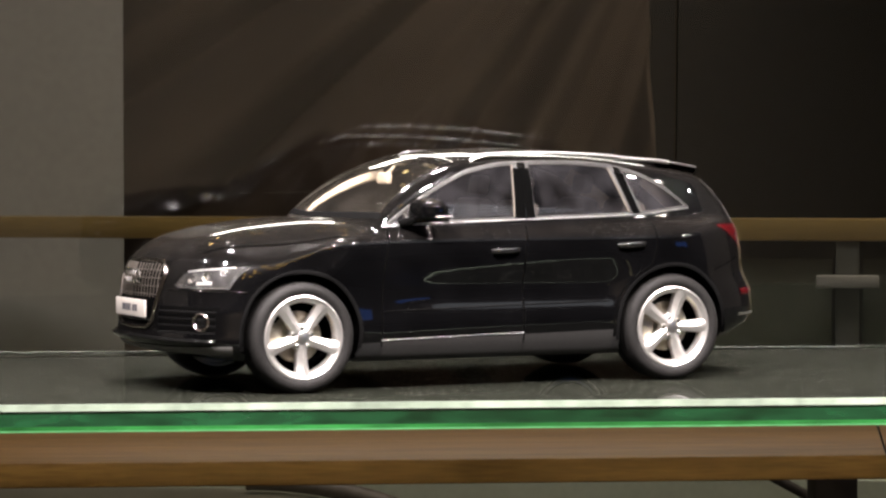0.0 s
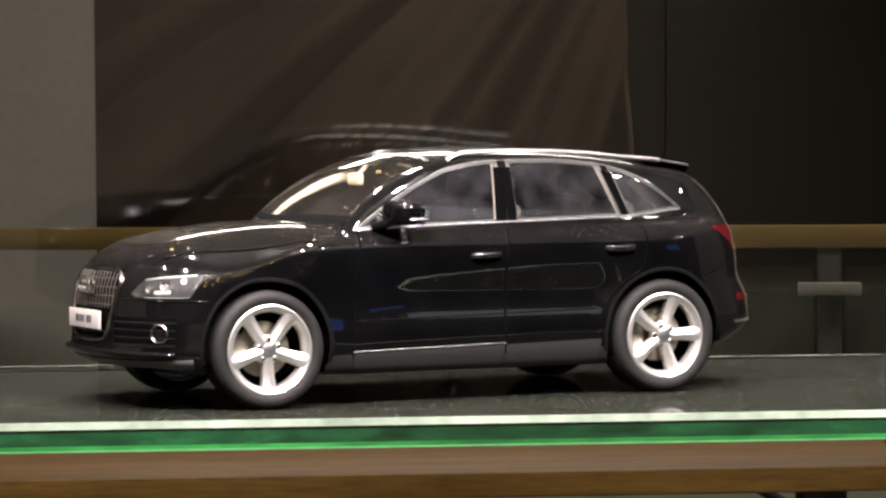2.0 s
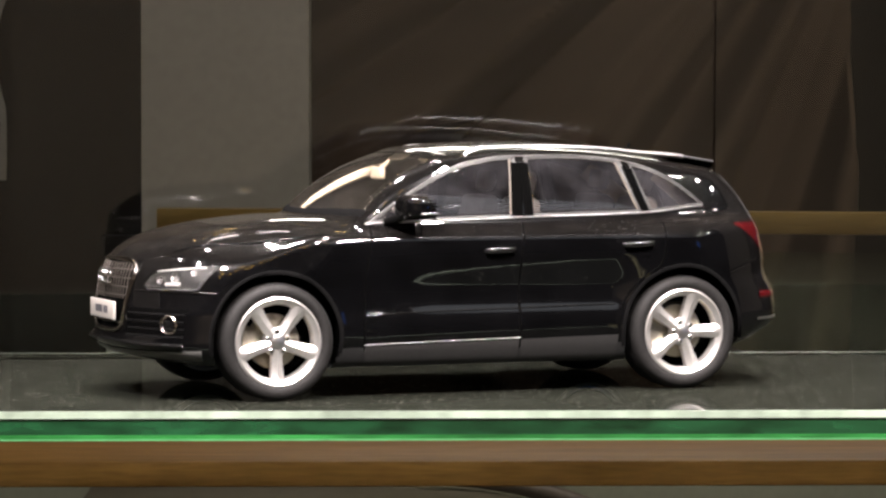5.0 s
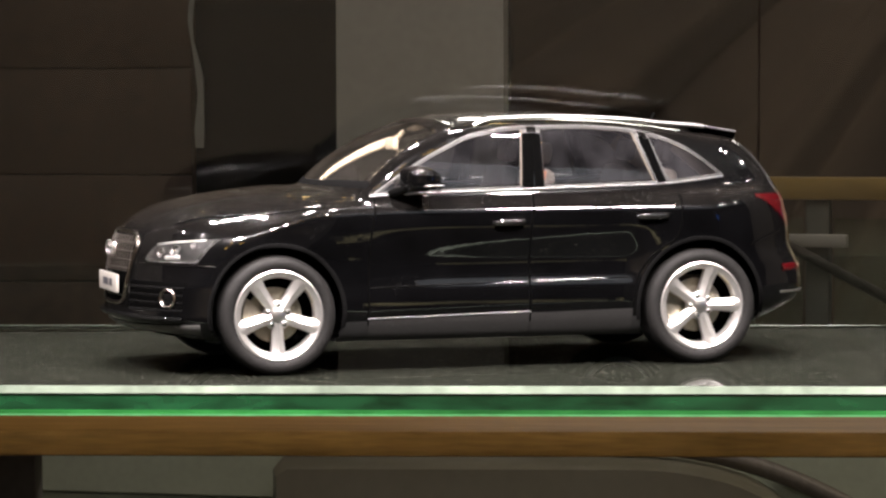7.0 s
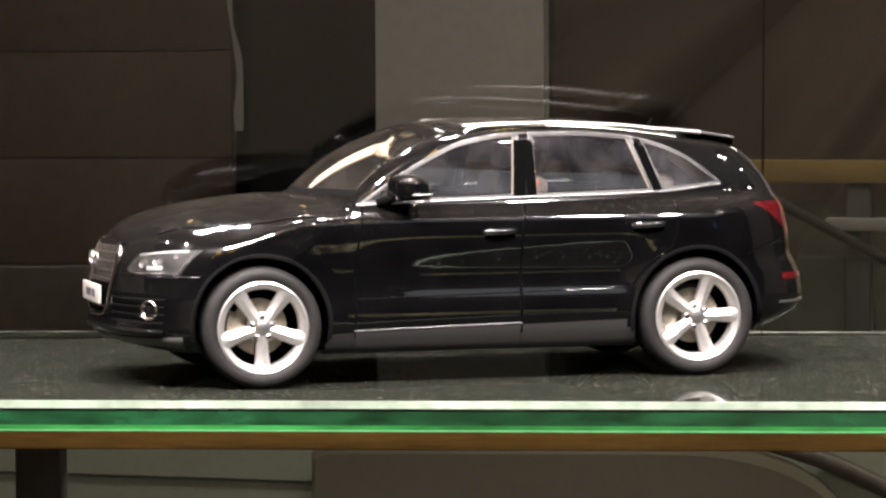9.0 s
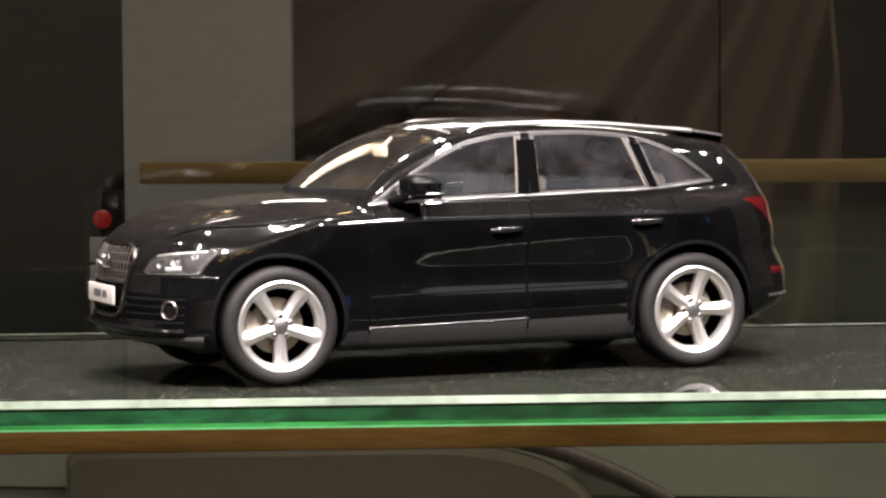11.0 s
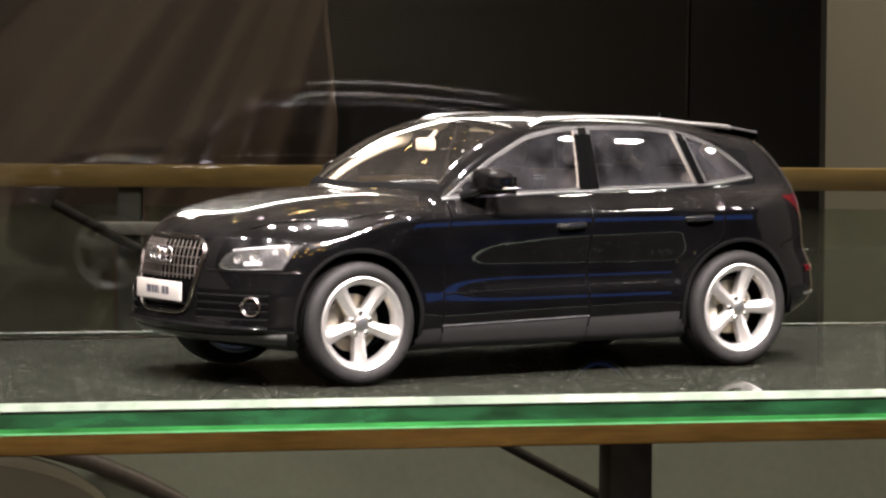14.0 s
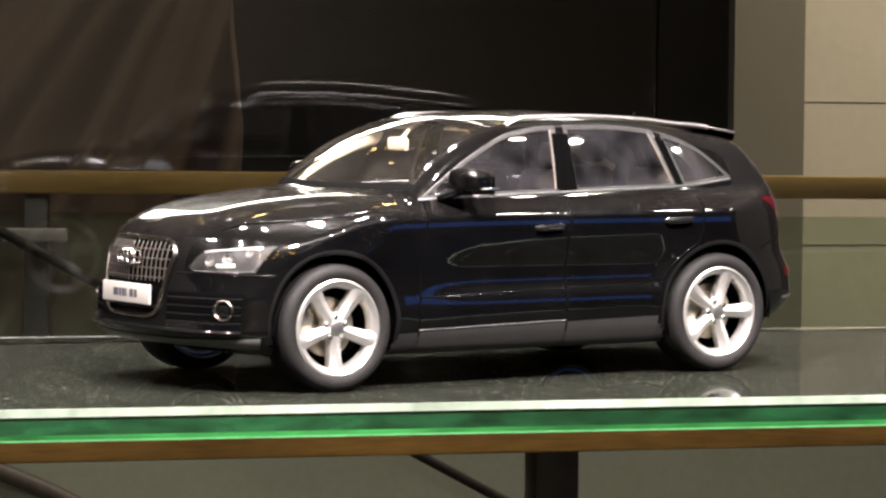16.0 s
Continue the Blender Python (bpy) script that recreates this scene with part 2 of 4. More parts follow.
RED = material("red_lamp_lens", (0.050, 0.0016, 0.003), 0.12, 0, 0.8, 0.1, 900)
CREAM = material("cream_interior", (0.42, 0.345, 0.245), 0.55, 0, 0, 0.06, 600)
TAN = material("tan_seat", (0.09, 0.075, 0.06), 0.6, 0, 0, 0.15, 600)
DASH = material("dark_dashboard", (0.055, 0.047, 0.038), 0.6, 0, 0, 0.15, 600)
WHITE = material("white_plate", (0.42, 0.395, 0.36), 0.4, 0, 0, 0.03, 500)
INK = material("plate_ink", (0.05, 0.05, 0.06), 0.5)
SHELF_GLASS = glass("dusty_shelf_glass", (0.62, 0.90, 0.74), 0.0, 1.5, 0.68, 1050, (0.34, 0.34, 0.29), 0.78, (0.0105, 0.0116, 0.0088), 0.48, 0.85, 0.004, True)
PANE_GLASS = glass("clear_pane_glass", (0.95, 0.98, 0.96), 0.0, 1.50)
# edge bands: brightness of light inside the glass put into flat greens
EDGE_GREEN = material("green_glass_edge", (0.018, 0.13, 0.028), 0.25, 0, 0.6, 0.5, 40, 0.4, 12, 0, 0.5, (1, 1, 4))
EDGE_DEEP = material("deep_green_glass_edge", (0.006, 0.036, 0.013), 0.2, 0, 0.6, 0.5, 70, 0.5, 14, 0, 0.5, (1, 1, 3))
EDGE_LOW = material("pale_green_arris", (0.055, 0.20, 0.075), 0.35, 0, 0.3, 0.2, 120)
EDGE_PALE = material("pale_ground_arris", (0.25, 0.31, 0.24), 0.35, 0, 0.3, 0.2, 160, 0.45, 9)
EDGE_BACK = material("pale_back_edge", (0.20, 0.23, 0.19), 0.3, 0, 0.3, 0.3, 60, 0.4, 5)
WOOD = material("brown_table_wood", (0.110, 0.062, 0.017), 0.42, 0, 0.0, 0.2, 30, 0.2, 6, 0, 0.003, (1, 12, 12))
BRASS = material("yellow_varnished_rail", (0.25, 0.172, 0.058), 0.35, 0, 0.2, 0.12, 20, 0.15, 4, 0, 0.5, (1, 8, 8))
DARK_METAL = material("dark_metal", (0.095, 0.085, 0.068), 0.5, 0.1, 0, 0.2, 60)
BAR_METAL = material("dark_bar_metal", (0.022, 0.020, 0.017), 0.6, 0.0, 0, 0.2, 60, spec=0.2)
GREY_METAL = material("grey_metal", (0.05, 0.054, 0.045), 0.6, 0.0, 0, 0.1, 60)
PLASTER = material("warm_grey_plaster", (0.38, 0.355, 0.305), 0.85, 0, 0, 0.04, 60, 0.06, 2, 0.1)
PILLAR = material("grey_pillar_paint", (0.32, 0.31, 0.28), 0.8, 0, 0, 0.05, 60, 0.06, 2, 0.1)
CLOTH = material("dark_brown_curtain", (0.055, 0.038, 0.028), 0.95, 0, 0, 0.15, 300, 0.2, 3)
# for unseen walls that have to look dark in the car's flank
UNSEEN_DARK = material("dark_unseen_wall", (0.035, 0.033, 0.030), 0.7, 0, 0, 0.15, 30, 0.2, 2)
BOARD = material("black_board", (0.0075, 0.0069, 0.0062), 0.75, 0, 0, 0.2, 40, 0.2, 2, 0, 0.2)
BROWN_PANEL = material("dark_brown_panel", (0.060, 0.036, 0.022), 0.7, 0, 0, 0.2, 30, 0.3, 2)
FLOOR = material("dark_floor_tile", (0.10, 0.094, 0.085), 0.35, 0, 0, 0.1, 40, 0.1, 1)
CEILING = material("dark_ceiling", (0.10, 0.10, 0.10), 0.9, 0, 0, 0.1, 20)
BODY_SILVER = material("beige_upholstery", (0.165, 0.158, 0.115), 0.35, 0.3, 0.5, 0.05, 30)
PARAPET = material("pale_green_render", (0.34, 0.38, 0.285), 0.8, 0, 0, 0.05, 60, 0.08, 3, 0.1)
PALE_METAL = material("pale_metal", (0.26, 0.26, 0.24), 0.5, 0.2, 0, 0.05, 60)
BARS = material("grille_bar_metal", (0.24, 0.215, 0.19), 0.3, 0.9, 0, 0.1, 900)
SKIRT = material("dark_grey_plastic", (0.019, 0.0185, 0.018), 0.5, 0, 0, 0.15, 900)
# dust layer here is a painted veil of reflected haze
INFILL = glass("green_infill_glass", (0.66, 0.76, 0.66), 0.0, 1.25, 0.15, 60, (0.38, 0.40, 0.31), 0.0, (0, 0, 0), 0.3, 0.7, 0.55)
REFLECTOR = material("headlamp_reflector", (0.009, 0.0087, 0.008), 0.35, 0.0, 0, 0.6, 300, 0.9, 160, 0, 0.15)
CHIN = material("grey_skid", (0.10, 0.10, 0.095), 0.35, 0.3, 0, 0.1, 500)
COWL = material("cowl_black", (0.006, 0.006, 0.006), 0.6, spec=0.0)
TRIM = material("dull_window_trim", (0.12, 0.117, 0.115), 0.36, 0.9, 0, 0.1, 700)
# pillar grey with the dimmer light put into its colour
PILLAR_DIM = material("dimmed_pillar_grey", (0.112, 0.104, 0.088), 0.8, 0, 0, 0.05, 60, 0.06, 2, 0.1)
SMOKED_CHROME = material("smoked_chrome", (0.46, 0.41, 0.37), 0.18, 1.0, 0, 0.08, 700)
ORANGE = material("orange_webbing", (0.45, 0.12, 0.03), 0.7, 0, 0, 0.1, 900)

RED_LAMP = material("red_lamp_glass", (0.35, 0.012, 0.012), 0.3, 0, 0.3, 0.1, 60)
PLATE_GREY = material("pale_grey_plate", (0.36, 0.39, 0.37), 0.6, 0, 0, 0.06, 60, 0.08, 9)
RED_LAMP.node_tree.nodes["Principled BSDF"].inputs["Emission Color"].default_value = (1, 0.03, 0.03, 1)
RED_LAMP.node_tree.nodes["Principled BSDF"].inputs["Emission Strength"].default_value = 0.05

# ---- building helpers ----
def part(name, bm, mat, parent=None, label="", smooth=True, bevel=0.0):
    """Links a bmesh as one mesh object under a thing or a part."""
    if bevel:
        bmesh.ops.bevel(bm, geom=list(bm.edges), offset=bevel, segments=2, affect="EDGES", profile=0.5, clamp_overlap=True)
    me = bpy.data.meshes.new(name)
    bm.to_mesh(me)
    bm.free()
    return link(name, me, mat, parent, label, smooth)


def link(name, me, mat, parent=None, label="", smooth=True):
    me.materials.append(mat)
    if smooth:
        me.polygons.foreach_set("use_smooth", [True] * len(me.polygons))
        me.set_sharp_from_angle(angle=radians(38))
    ob = new(name, me)
    if parent:
        ob.parent = parent
    if label:
        ob["label"] = label
    return ob


def pane_of(ob, thickness):
    """Gives a sheet of glass its thickness, so that it does not bend what lies behind it."""
    sol = ob.modifiers.new("thick", "SOLIDIFY")
    sol.thickness, sol.offset = thickness, 0.0
    ob.visible_shadow = False
    return ob


def grid_mesh(name, pts, faces=None, closed_u=False, closed_v=False):
    """A mesh from an array of points (rows, columns, 3)."""
    nu, nv = pts.shape[:2]
    iu = np.arange(nu if closed_u else nu - 1)
    iv = np.arange(nv if closed_v else nv - 1)
    a, b = np.meshgrid(iu, iv, indexing="ij")
    a2, b2 = (a + 1) % nu, (b + 1) % nv
    quads = np.stack([a * nv + b, a * nv + b2, a2 * nv + b2, a2 * nv + b], -1).reshape(-1, 4)
    me = bpy.data.meshes.new(name)
    me.from_pydata(pts.reshape(-1, 3).tolist(), [], quads.tolist())
    return me


def box(size, at=(0, 0, 0), m=None):
    bm = bmesh.new()
    bmesh.ops.create_cube(bm, size=1)
    bmesh.ops.scale(bm, vec=size, verts=bm.verts)
    bmesh.ops.translate(bm, vec=at, verts=bm.verts)
    if m is not None:
        bmesh.ops.transform(bm, matrix=m, verts=bm.verts)
    return bm


def add_box(bm, size, m):
    n = bmesh.ops.create_cube(bm, size=1)["verts"]
    bmesh.ops.scale(bm, vec=size, verts=n)
    bmesh.ops.transform(bm, matrix=m, verts=n)


def lathe(profile, axis="y", steps=64, closed=False):
    """A turned mesh: profile rows of (along the axis, radius)."""
    prof = np.array(profile, float)
    ang = np.linspace(0, 2 * np.pi, steps, endpoint=False)
    pts = np.zeros((steps, len(prof), 3))
    pts[..., 0] = np.cos(ang)[:, None] * prof[None, :, 1]
    pts[..., 2] = np.sin(ang)[:, None] * prof[None, :, 1]
    pts[..., 1] = prof[None, :, 0]
    if axis == "z":
        pts = pts[..., [0, 2, 1]]
    if axis == "x":
        pts = pts[..., [1, 0, 2]]
    return grid_mesh("turned", pts, closed_u=True, closed_v=closed)


def ribbon(line, across, thick, normal):
    """A bar with a flat oval section along a line of points: across and normal are unit directions for each point."""
    line, across, normal = np.array(line, float), np.array(across, float), np.array(normal, float)
    ang = np.linspace(0, 2 * np.pi, 10, endpoint=False)
    w, h = thick
    pts = line[:, None] + across[:, None] * (np.cos(ang) * w / 2)[None, :, None] + normal[:, None] * (np.sin(ang) * h / 2)[None, :, None]
    return grid_mesh("bar", pts, closed_v=True)


def tube(line, radius):
    line = np.array(line, float)
    d = np.gradient(line, axis=0)
    d /= np.linalg.norm(d, axis=1, keepdims=True)
    up = np.array([0, 0, 1.0]) if abs(d[:, 2]).max() < 0.9 else np.array([1.0, 0, 0])
    a = np.cross(d, up)
    a /= np.linalg.norm(a, axis=1, keepdims=True)
    return ribbon(line, a, (2 * radius, 2 * radius), np.cross(a, d))


def spline(xs, ys):
    """A smooth curve through a few points, flat beyond its ends."""
    xs, ys = np.array(xs, float), np.array(ys, float)
    h, dl = np.diff(xs), np.diff(ys) / np.diff(xs)
    g = np.zeros(len(xs))
    for i in range(1, len(xs) - 1):
        if dl[i - 1] * dl[i] > 0:
            g[i] = 3 * (h[i - 1] + h[i]) / ((2 * h[i] + h[i - 1]) / dl[i - 1] + (h[i] + 2 * h[i - 1]) / dl[i])
    g[0], g[-1] = dl[0], dl[-1]

    def at(x):
        x = np.clip(np.asarray(x, float), xs[0], xs[-1])
        k = np.clip(np.searchsorted(xs, x) - 1, 0, len(xs) - 2)
        t = (x - xs[k]) / h[k]
        return (ys[k] * (1 + 2 * t) * (1 - t) ** 2 + h[k] * g[k] * t * (1 - t) ** 2 + ys[k + 1] * t * t * (3 - 2 * t) + h[k] * g[k + 1] * t * t * (t - 1))

    return at

# ---- the hall ----
def structure(name, bm, mat, label, bevel=0.0):
    return tagged(part(name, bm, mat, None, "", False, bevel), label, "", "", "structure")


structure("floor", box((12, 14, 0.1), (1, 2, -0.05)), FLOOR, "dark polished tile floor of the hall")
structure("ceiling", box((12, 14, 0.1), (1, 2, 3.25)), CEILING, "dark ceiling of the hall")
structure("wall_south", box((8.3, 0.1, 3.2), (-0.85, -5.0, 1.6)), PLASTER, "plain plaster wall behind the camera")
# unseen part split off in a dark colour so the flank reflects black
structure("wall_south_dark", box((3.7, 0.1, 3.2), (5.15, -5.0, 1.6)), UNSEEN_DARK, "unseen dark wall part behind the camera, added to darken reflections")
structure("wall_west", box((0.1, 14, 3.2), (-5.0, 2, 1.6)), PLASTER, "plain plaster side wall")
structure("wall_east", box((0.1, 14, 3.2), (7.0, 2, 1.6)), UNSEEN_DARK, "unseen side wall, coloured dark for the reflections")
structure("wall_north", box((12, 0.1, 3.2), (1, 8.0, 1.6)), BOARD, "dark wall at the back of the hall")

structure("pillar", box((0.34, 0.34, 3.2), (-0.305, 5.58, 1.6)), PILLAR, "square grey painted pillar")
# dimmed in its material colour
structure("pillar_slim", box((0.165, 0.04, 3.2), (2.188, 5.76, 1.6)), PILLAR_DIM, "slim grey painted pillar beside the wall")
structure("wall_panelled", box((2.4, 0.12, 3.2), (3.4725, 5.83, 1.6)), PLASTER, "warm grey wall with horizontal panel joints")
for z in (SHELF + 0.047, SHELF - 0.273, SHELF - 0.593, SHELF + 0.367):
    structure("wall_joint", box((2.4, 0.006, 0.0022), (3.4725, 5.7705, z)), PILLAR, "recessed horizontal joint of the wall")
structure("black_panel", box((0.30, 0.05, 3.0), (-0.62, 5.75, 1.5)), BOARD, "matt black panel beside the pillar")
structure("black_panel", box((1.3, 0.05, 3.0), (1.78, 7.05, 1.5)), BOARD, "matt black panel beside the curtain")
zz = np.linspace(0.98, 3.2, 60)
wob = 0.012 * np.sin(zz * 9) + 0.008 * np.sin(zz * 23 + 1)
wid = 0.013 + 0.005 * np.sin(zz * 14) + 0.003 * np.sin(zz * 51)
pts = np.stack([np.stack([-0.780 + wob + k * wid, 5.62 + 0 * zz + d, zz], -1) for k, d in ((-0.5, 0.0), (0.5, 0.0), (0.5, 0.01), (-0.5, 0.01))], 1)
tagged(link("hanging_strip", grid_mesh("strip", pts, closed_v=True), PALE_METAL), "pale ragged strip that hangs beside the black panel", "strip")
back = structure("brown_panel", box((1.6, 0.05, 3.0), (-1.62, 5.85, 1.5)), BROWN_PANEL, "dark brown planked wall")
for k in range(13):
    part("plank", box((1.6, 0.02, 0.2265), (-1.62, 5.814 - 0.0015 * (k % 2), 0.113 + 0.23 * k)), BROWN_PANEL, back, "", True, 0.003)

# rows of warm bulbs in the ceiling of the shop floor behind the camera
bulbs = structure("bulb_panel", box((1.9, 1.5, 0.04), (0.55, -2.35, 3.18)), CEILING, "dark ceiling panel with rows of warm bulbs")
for i in range(5):
    for j in range(4):
        part("bulb", box((0.055, 0.055, 0.03), (-0.15 + 0.35 * i + 0.06 * (j % 2), -2.95 + 0.4 * j, 3.147)), BULB, bulbs, "", True, 0.01)

# unseen glowing box added to put a warm reflection on the doors
glow_foot = structure("glow_box", box((0.34, 0.2, 0.20), (2.05, -2.85, 0.10)), DARK_METAL, "dark foot of an unseen glow added behind the camera for the door sheen")
part("glow_block", box((0.30, 0.18, 0.17), (2.05, -2.85, 0.289)), GLOW, glow_foot, "warm glow added for the reflection in the doors", True, 0.02)

# curtain gathered at its upper end, with folds that fan out from there
us, vs = np.linspace(-0.16, 1.2, 260), np.linspace(0.0, 3.0, 200)
U, V = np.meshgrid(us, vs, indexing="ij")
fan = np.arctan2(2.15 - V, 1.45 - U)
far = np.hypot(2.15 - V, 1.45 - U)
Y = 6.95 + 0.05 * far * (np.sin(fan * 27) + 0.5 * np.sin(fan * 44 + 1.3) + 0.2 * np.sin(fan * 71 + U * 3)) + 0.02 * np.sin(U * 9)
cur = link("curtain", grid_mesh("curtain", np.stack([U, Y, V], -1)), CLOTH)
md = cur.modifiers.new("thick", "SOLIDIFY")
md.thickness = 0.01
tagged(cur, "dark brown curtain gathered in slanting folds", "curtain")

# low parapet and the balustrade on it
par = structure("parapet", box((6.4, 0.16, 0.285), (0.2, 0.02, 0.1425)), PARAPET, "pale grey-green low wall", 0.004)
cap = structure("parapet_cap", box((6.4, 0.18, 0.145), (0.2, 0.02, 0.3605)), PARAPET, "upper course of the pale low wall", 0.004)
for ob in (par, cap):
    ob.matrix_world = pose(0.5, 5.08, 0, 0, 0, -12)
rail = tagged(new("balustrade"), "varnished wooden handrail on grey posts with glass infill", "balustrade")
rail.matrix_world = pose(0.5, 5.08, 0, 0, 0, -12)
part("handrail", box((4.3, 0.06, 0.043), (1.2, 0, SHELF - 0.109)), BRASS, rail, "yellow varnished handrail", True, 0.004)
for x0, x1 in ((-0.55, -0.05), (0.01, 0.75), (0.81, 2.2)):
    gp = part("glass_infill", box((x1 - x0, 0.008, 0.40), ((x0 + x1) / 2, 0.0, SHELF - 0.366)), INFILL, rail, "green tinted glass infill", False)
    gp.visible_shadow = False
for x in (-0.02, 0.78):
    part("post", box((0.045, 0.045, SHELF - 0.131 - 0.433), (x, 0, (SHELF - 0.131 + 0.433) / 2)), GREY_METAL, rail, "grey metal post", True, 0.003)
    part("bracket", box((0.12, 0.03, 0.024), (x, -0.04, SHELF - 0.208)), PALE_METAL, rail, "", True, 0.003)
bar = np.array([[0.30, 4.75, SHELF - 0.147], [0.8, 4.75, SHELF - 0.416], [1.85, 4.75, SHELF - 0.985]])
tagged(link("sloping_rail", tube(bar, 0.010), BAR_METAL), "dark metal rail that slopes down to the floor", "rail")
tagged(part("leaning_strip", box((0.035, 0.02, 0.62), (0, 0, 0.31), pose(0.86, 5.36, 0.0, 0, -63, 0)), PALE_METAL, None, "", True, 0.002), "pale metal strip that leans beside the low wall", "strip")

# upholstered bench with a rounded end
bench = tagged(new("bench"), "beige upholstered bench with a rounded end and dark piping", "bench")
bench.location = (0, 4.9, 0)
t = np.linspace(0, 1, 20)
prof = np.concatenate([[[-0.56, 0.0], [-0.56, 0.385], [-0.54, 0.40], [0.12, 0.40]], np.stack([0.12 + 0.42 * t, 0.40 - 0.13 * t ** 2.0 - 0.25 * t ** 7], -1)[1:], [[0.56, 0.0]]])
pts = np.stack([np.stack([prof[:, 0], 0 * prof[:, 0] + y, prof[:, 1]], -1) for y in (0.0, 0.02, 0.5, 0.52)], 0)
pts[0, :, 2] -= 0.012
pts[0, :, 0] *= 0.985
bm = bmesh.new()
me = grid_mesh("bench_body", pts)
bm.from_mesh(me)
bmesh.ops.contextual_create(bm, geom=[e for e in bm.edges if e.is_boundary and all(abs(v.co.y) < 0.001 for v in e.verts)])
bmesh.ops.contextual_create(bm, geom=[e for e in bm.edges if e.is_boundary and all(abs(v.co.y - 0.52) < 0.001 for v in e.verts)])
part("upholstery", bm, BODY_SILVER, bench, "beige upholstery")
edge = np.stack([np.linspace(0.10, 0.60, 30), np.full(30, 0.1), 0.425 - 0.155 * np.linspace(0, 1, 30) ** 2.0], -1)
link("piping", tube(edge, 0.018), DARK_METAL, bench, "thick dark piping")

# table under and behind the shelf
table = tagged(new("table"), "long brown wooden table on dark square legs", "table")
table.location = (0.2, 2.25, 0)
part("tabletop", box((4.4, 0.46, 0.021), (0, -0.62, SHELF - 0.1895)), WOOD, table, "brown varnished tabletop", True, 0.003)
for x in (-1.72, -0.677, 0.342, 1.38):
    part("leg", box((0.041, 0.041, SHELF - 0.20), (x, -0.50, (SHELF - 0.20) / 2)), DARK_METAL, table, "dark square leg", True, 0.003)

# ---- the showcase ----
case = tagged(new("glass_shelf"), "thick green-edged dusty glass shelf with polished front edge", "shelf")
case.location = (0, 0, SHELF)
FRONT, BACK, HALF, THICK = -0.1095, 0.159, 0.62, 0.0101
part("shelf_plate", box((2 * HALF, BACK - FRONT - 0.003, THICK), (0, (FRONT + BACK + 0.003) / 2, -THICK / 2)), SHELF_GLASS, case, "dusty clear glass plate", False)
# opaque strips paint the dark and bright bands of the lit glass edge
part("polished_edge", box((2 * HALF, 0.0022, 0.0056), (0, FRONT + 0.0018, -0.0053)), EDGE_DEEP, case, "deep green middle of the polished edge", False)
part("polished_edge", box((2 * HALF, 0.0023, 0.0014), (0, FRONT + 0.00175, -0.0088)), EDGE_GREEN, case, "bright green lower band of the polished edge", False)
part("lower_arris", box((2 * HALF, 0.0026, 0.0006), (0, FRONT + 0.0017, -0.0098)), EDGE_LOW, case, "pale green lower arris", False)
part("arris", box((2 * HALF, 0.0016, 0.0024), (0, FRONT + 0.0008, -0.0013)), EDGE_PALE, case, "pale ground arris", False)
part("back_arris", box((2 * HALF, 0.0020, 0.0016), (0, BACK + 0.0012, -0.0007)), EDGE_BACK, case, "pale back edge", False)
# two sliding panes stand on the shelf, a little askew and leaning forward
side_dir = Vector((1, 0.066, 0)).normalized()
pane_up = Vector((0, -0.030, 1)).normalized()
pane_n = side_dir.cross(pane_up).normalized()
pane_up = pane_n.cross(side_dir) * -1
tilt_m = Matrix((( side_dir.x, -pane_n.x, 0, 0), (side_dir.y, -pane_n.y, 0, 0), (side_dir.z, -pane_n.z, 1, 0), (0, 0, 0, 1)))
tilt_m.col[2] = (side_dir.cross(-pane_n)).to_4d()
tilt_m.col[2][3] = 0
tilt_m = Matrix.Translation((0, 0.1345, SHELF + 0.0004)) @ tilt_m
for x0, x1 in ((-0.60, 0.1188), (0.1194, 0.60)):
    pane = part("sliding_door", box((x1 - x0, 0.005, 0.66), ((x0 + x1) / 2, 0.0025, 0.33)), PANE_GLASS, None, "", False)
    pane.matrix_world = tilt_m
    tagged(pane, "clear glass sliding door that stands on the shelf", "sliding door", "sliding doors")
for x in (-HALF - 0.012, HALF + 0.012):
    tagged(part("side_panel", box((0.02, 0.32, SHELF + 0.68), (x, 0.02, (SHELF + 0.68) / 2)), DARK_METAL, None, "", False), "dark side panel that carries the glass shelf", "panel")


# thin cable that hangs from under the shelf
t = np.linspace(0, 1, 24)
drop = np.stack([0.1545 + 0.048 * t - 0.02 * t * t, -0.095 + 0.03 * t * t, SHELF - 0.0101 - 0.14 * t], -1)
tagged(link("cable", tube(drop, 0.0004), BLACK), "thin dark cable that hangs from the glass shelf", "cable")

# end post of the balustrade with a red lamp and pale plates
post = tagged(new("end_post"), "dark square post with a red lamp over three pale plates", "post")
post.location = (-0.515, 5.36, 0)
part("shaft", box((0.075, 0.06, SHELF - 0.145), (0, 0, (SHELF - 0.145) / 2)), BOARD, post, "dark square shaft", True, 0.004)
lens_bm = bmesh.new()
bmesh.ops.create_uvsphere(lens_bm, u_segments=20, v_segments=12, radius=0.019)
for vt in lens_bm.verts:
    vt.co.y = vt.co.y * 0.35 - 0.031
    vt.co.z += SHELF - 0.203
part("lamp_lens", lens_bm, RED_LAMP, post, "dim red lamp lens")
for k in range(3):
    part("plate", box((0.052, 0.008, 0.050), (0, -0.033, SHELF - 0.263 - 0.056 * k)), PLATE_GREY, post, "pale grey plate", True, 0.003)

# ---- the model car (scale 1:18; all lengths below in millimetres, front towards -x) ----
MM = 0.001
AXLE, HUB_Z = 78.0, 20.5
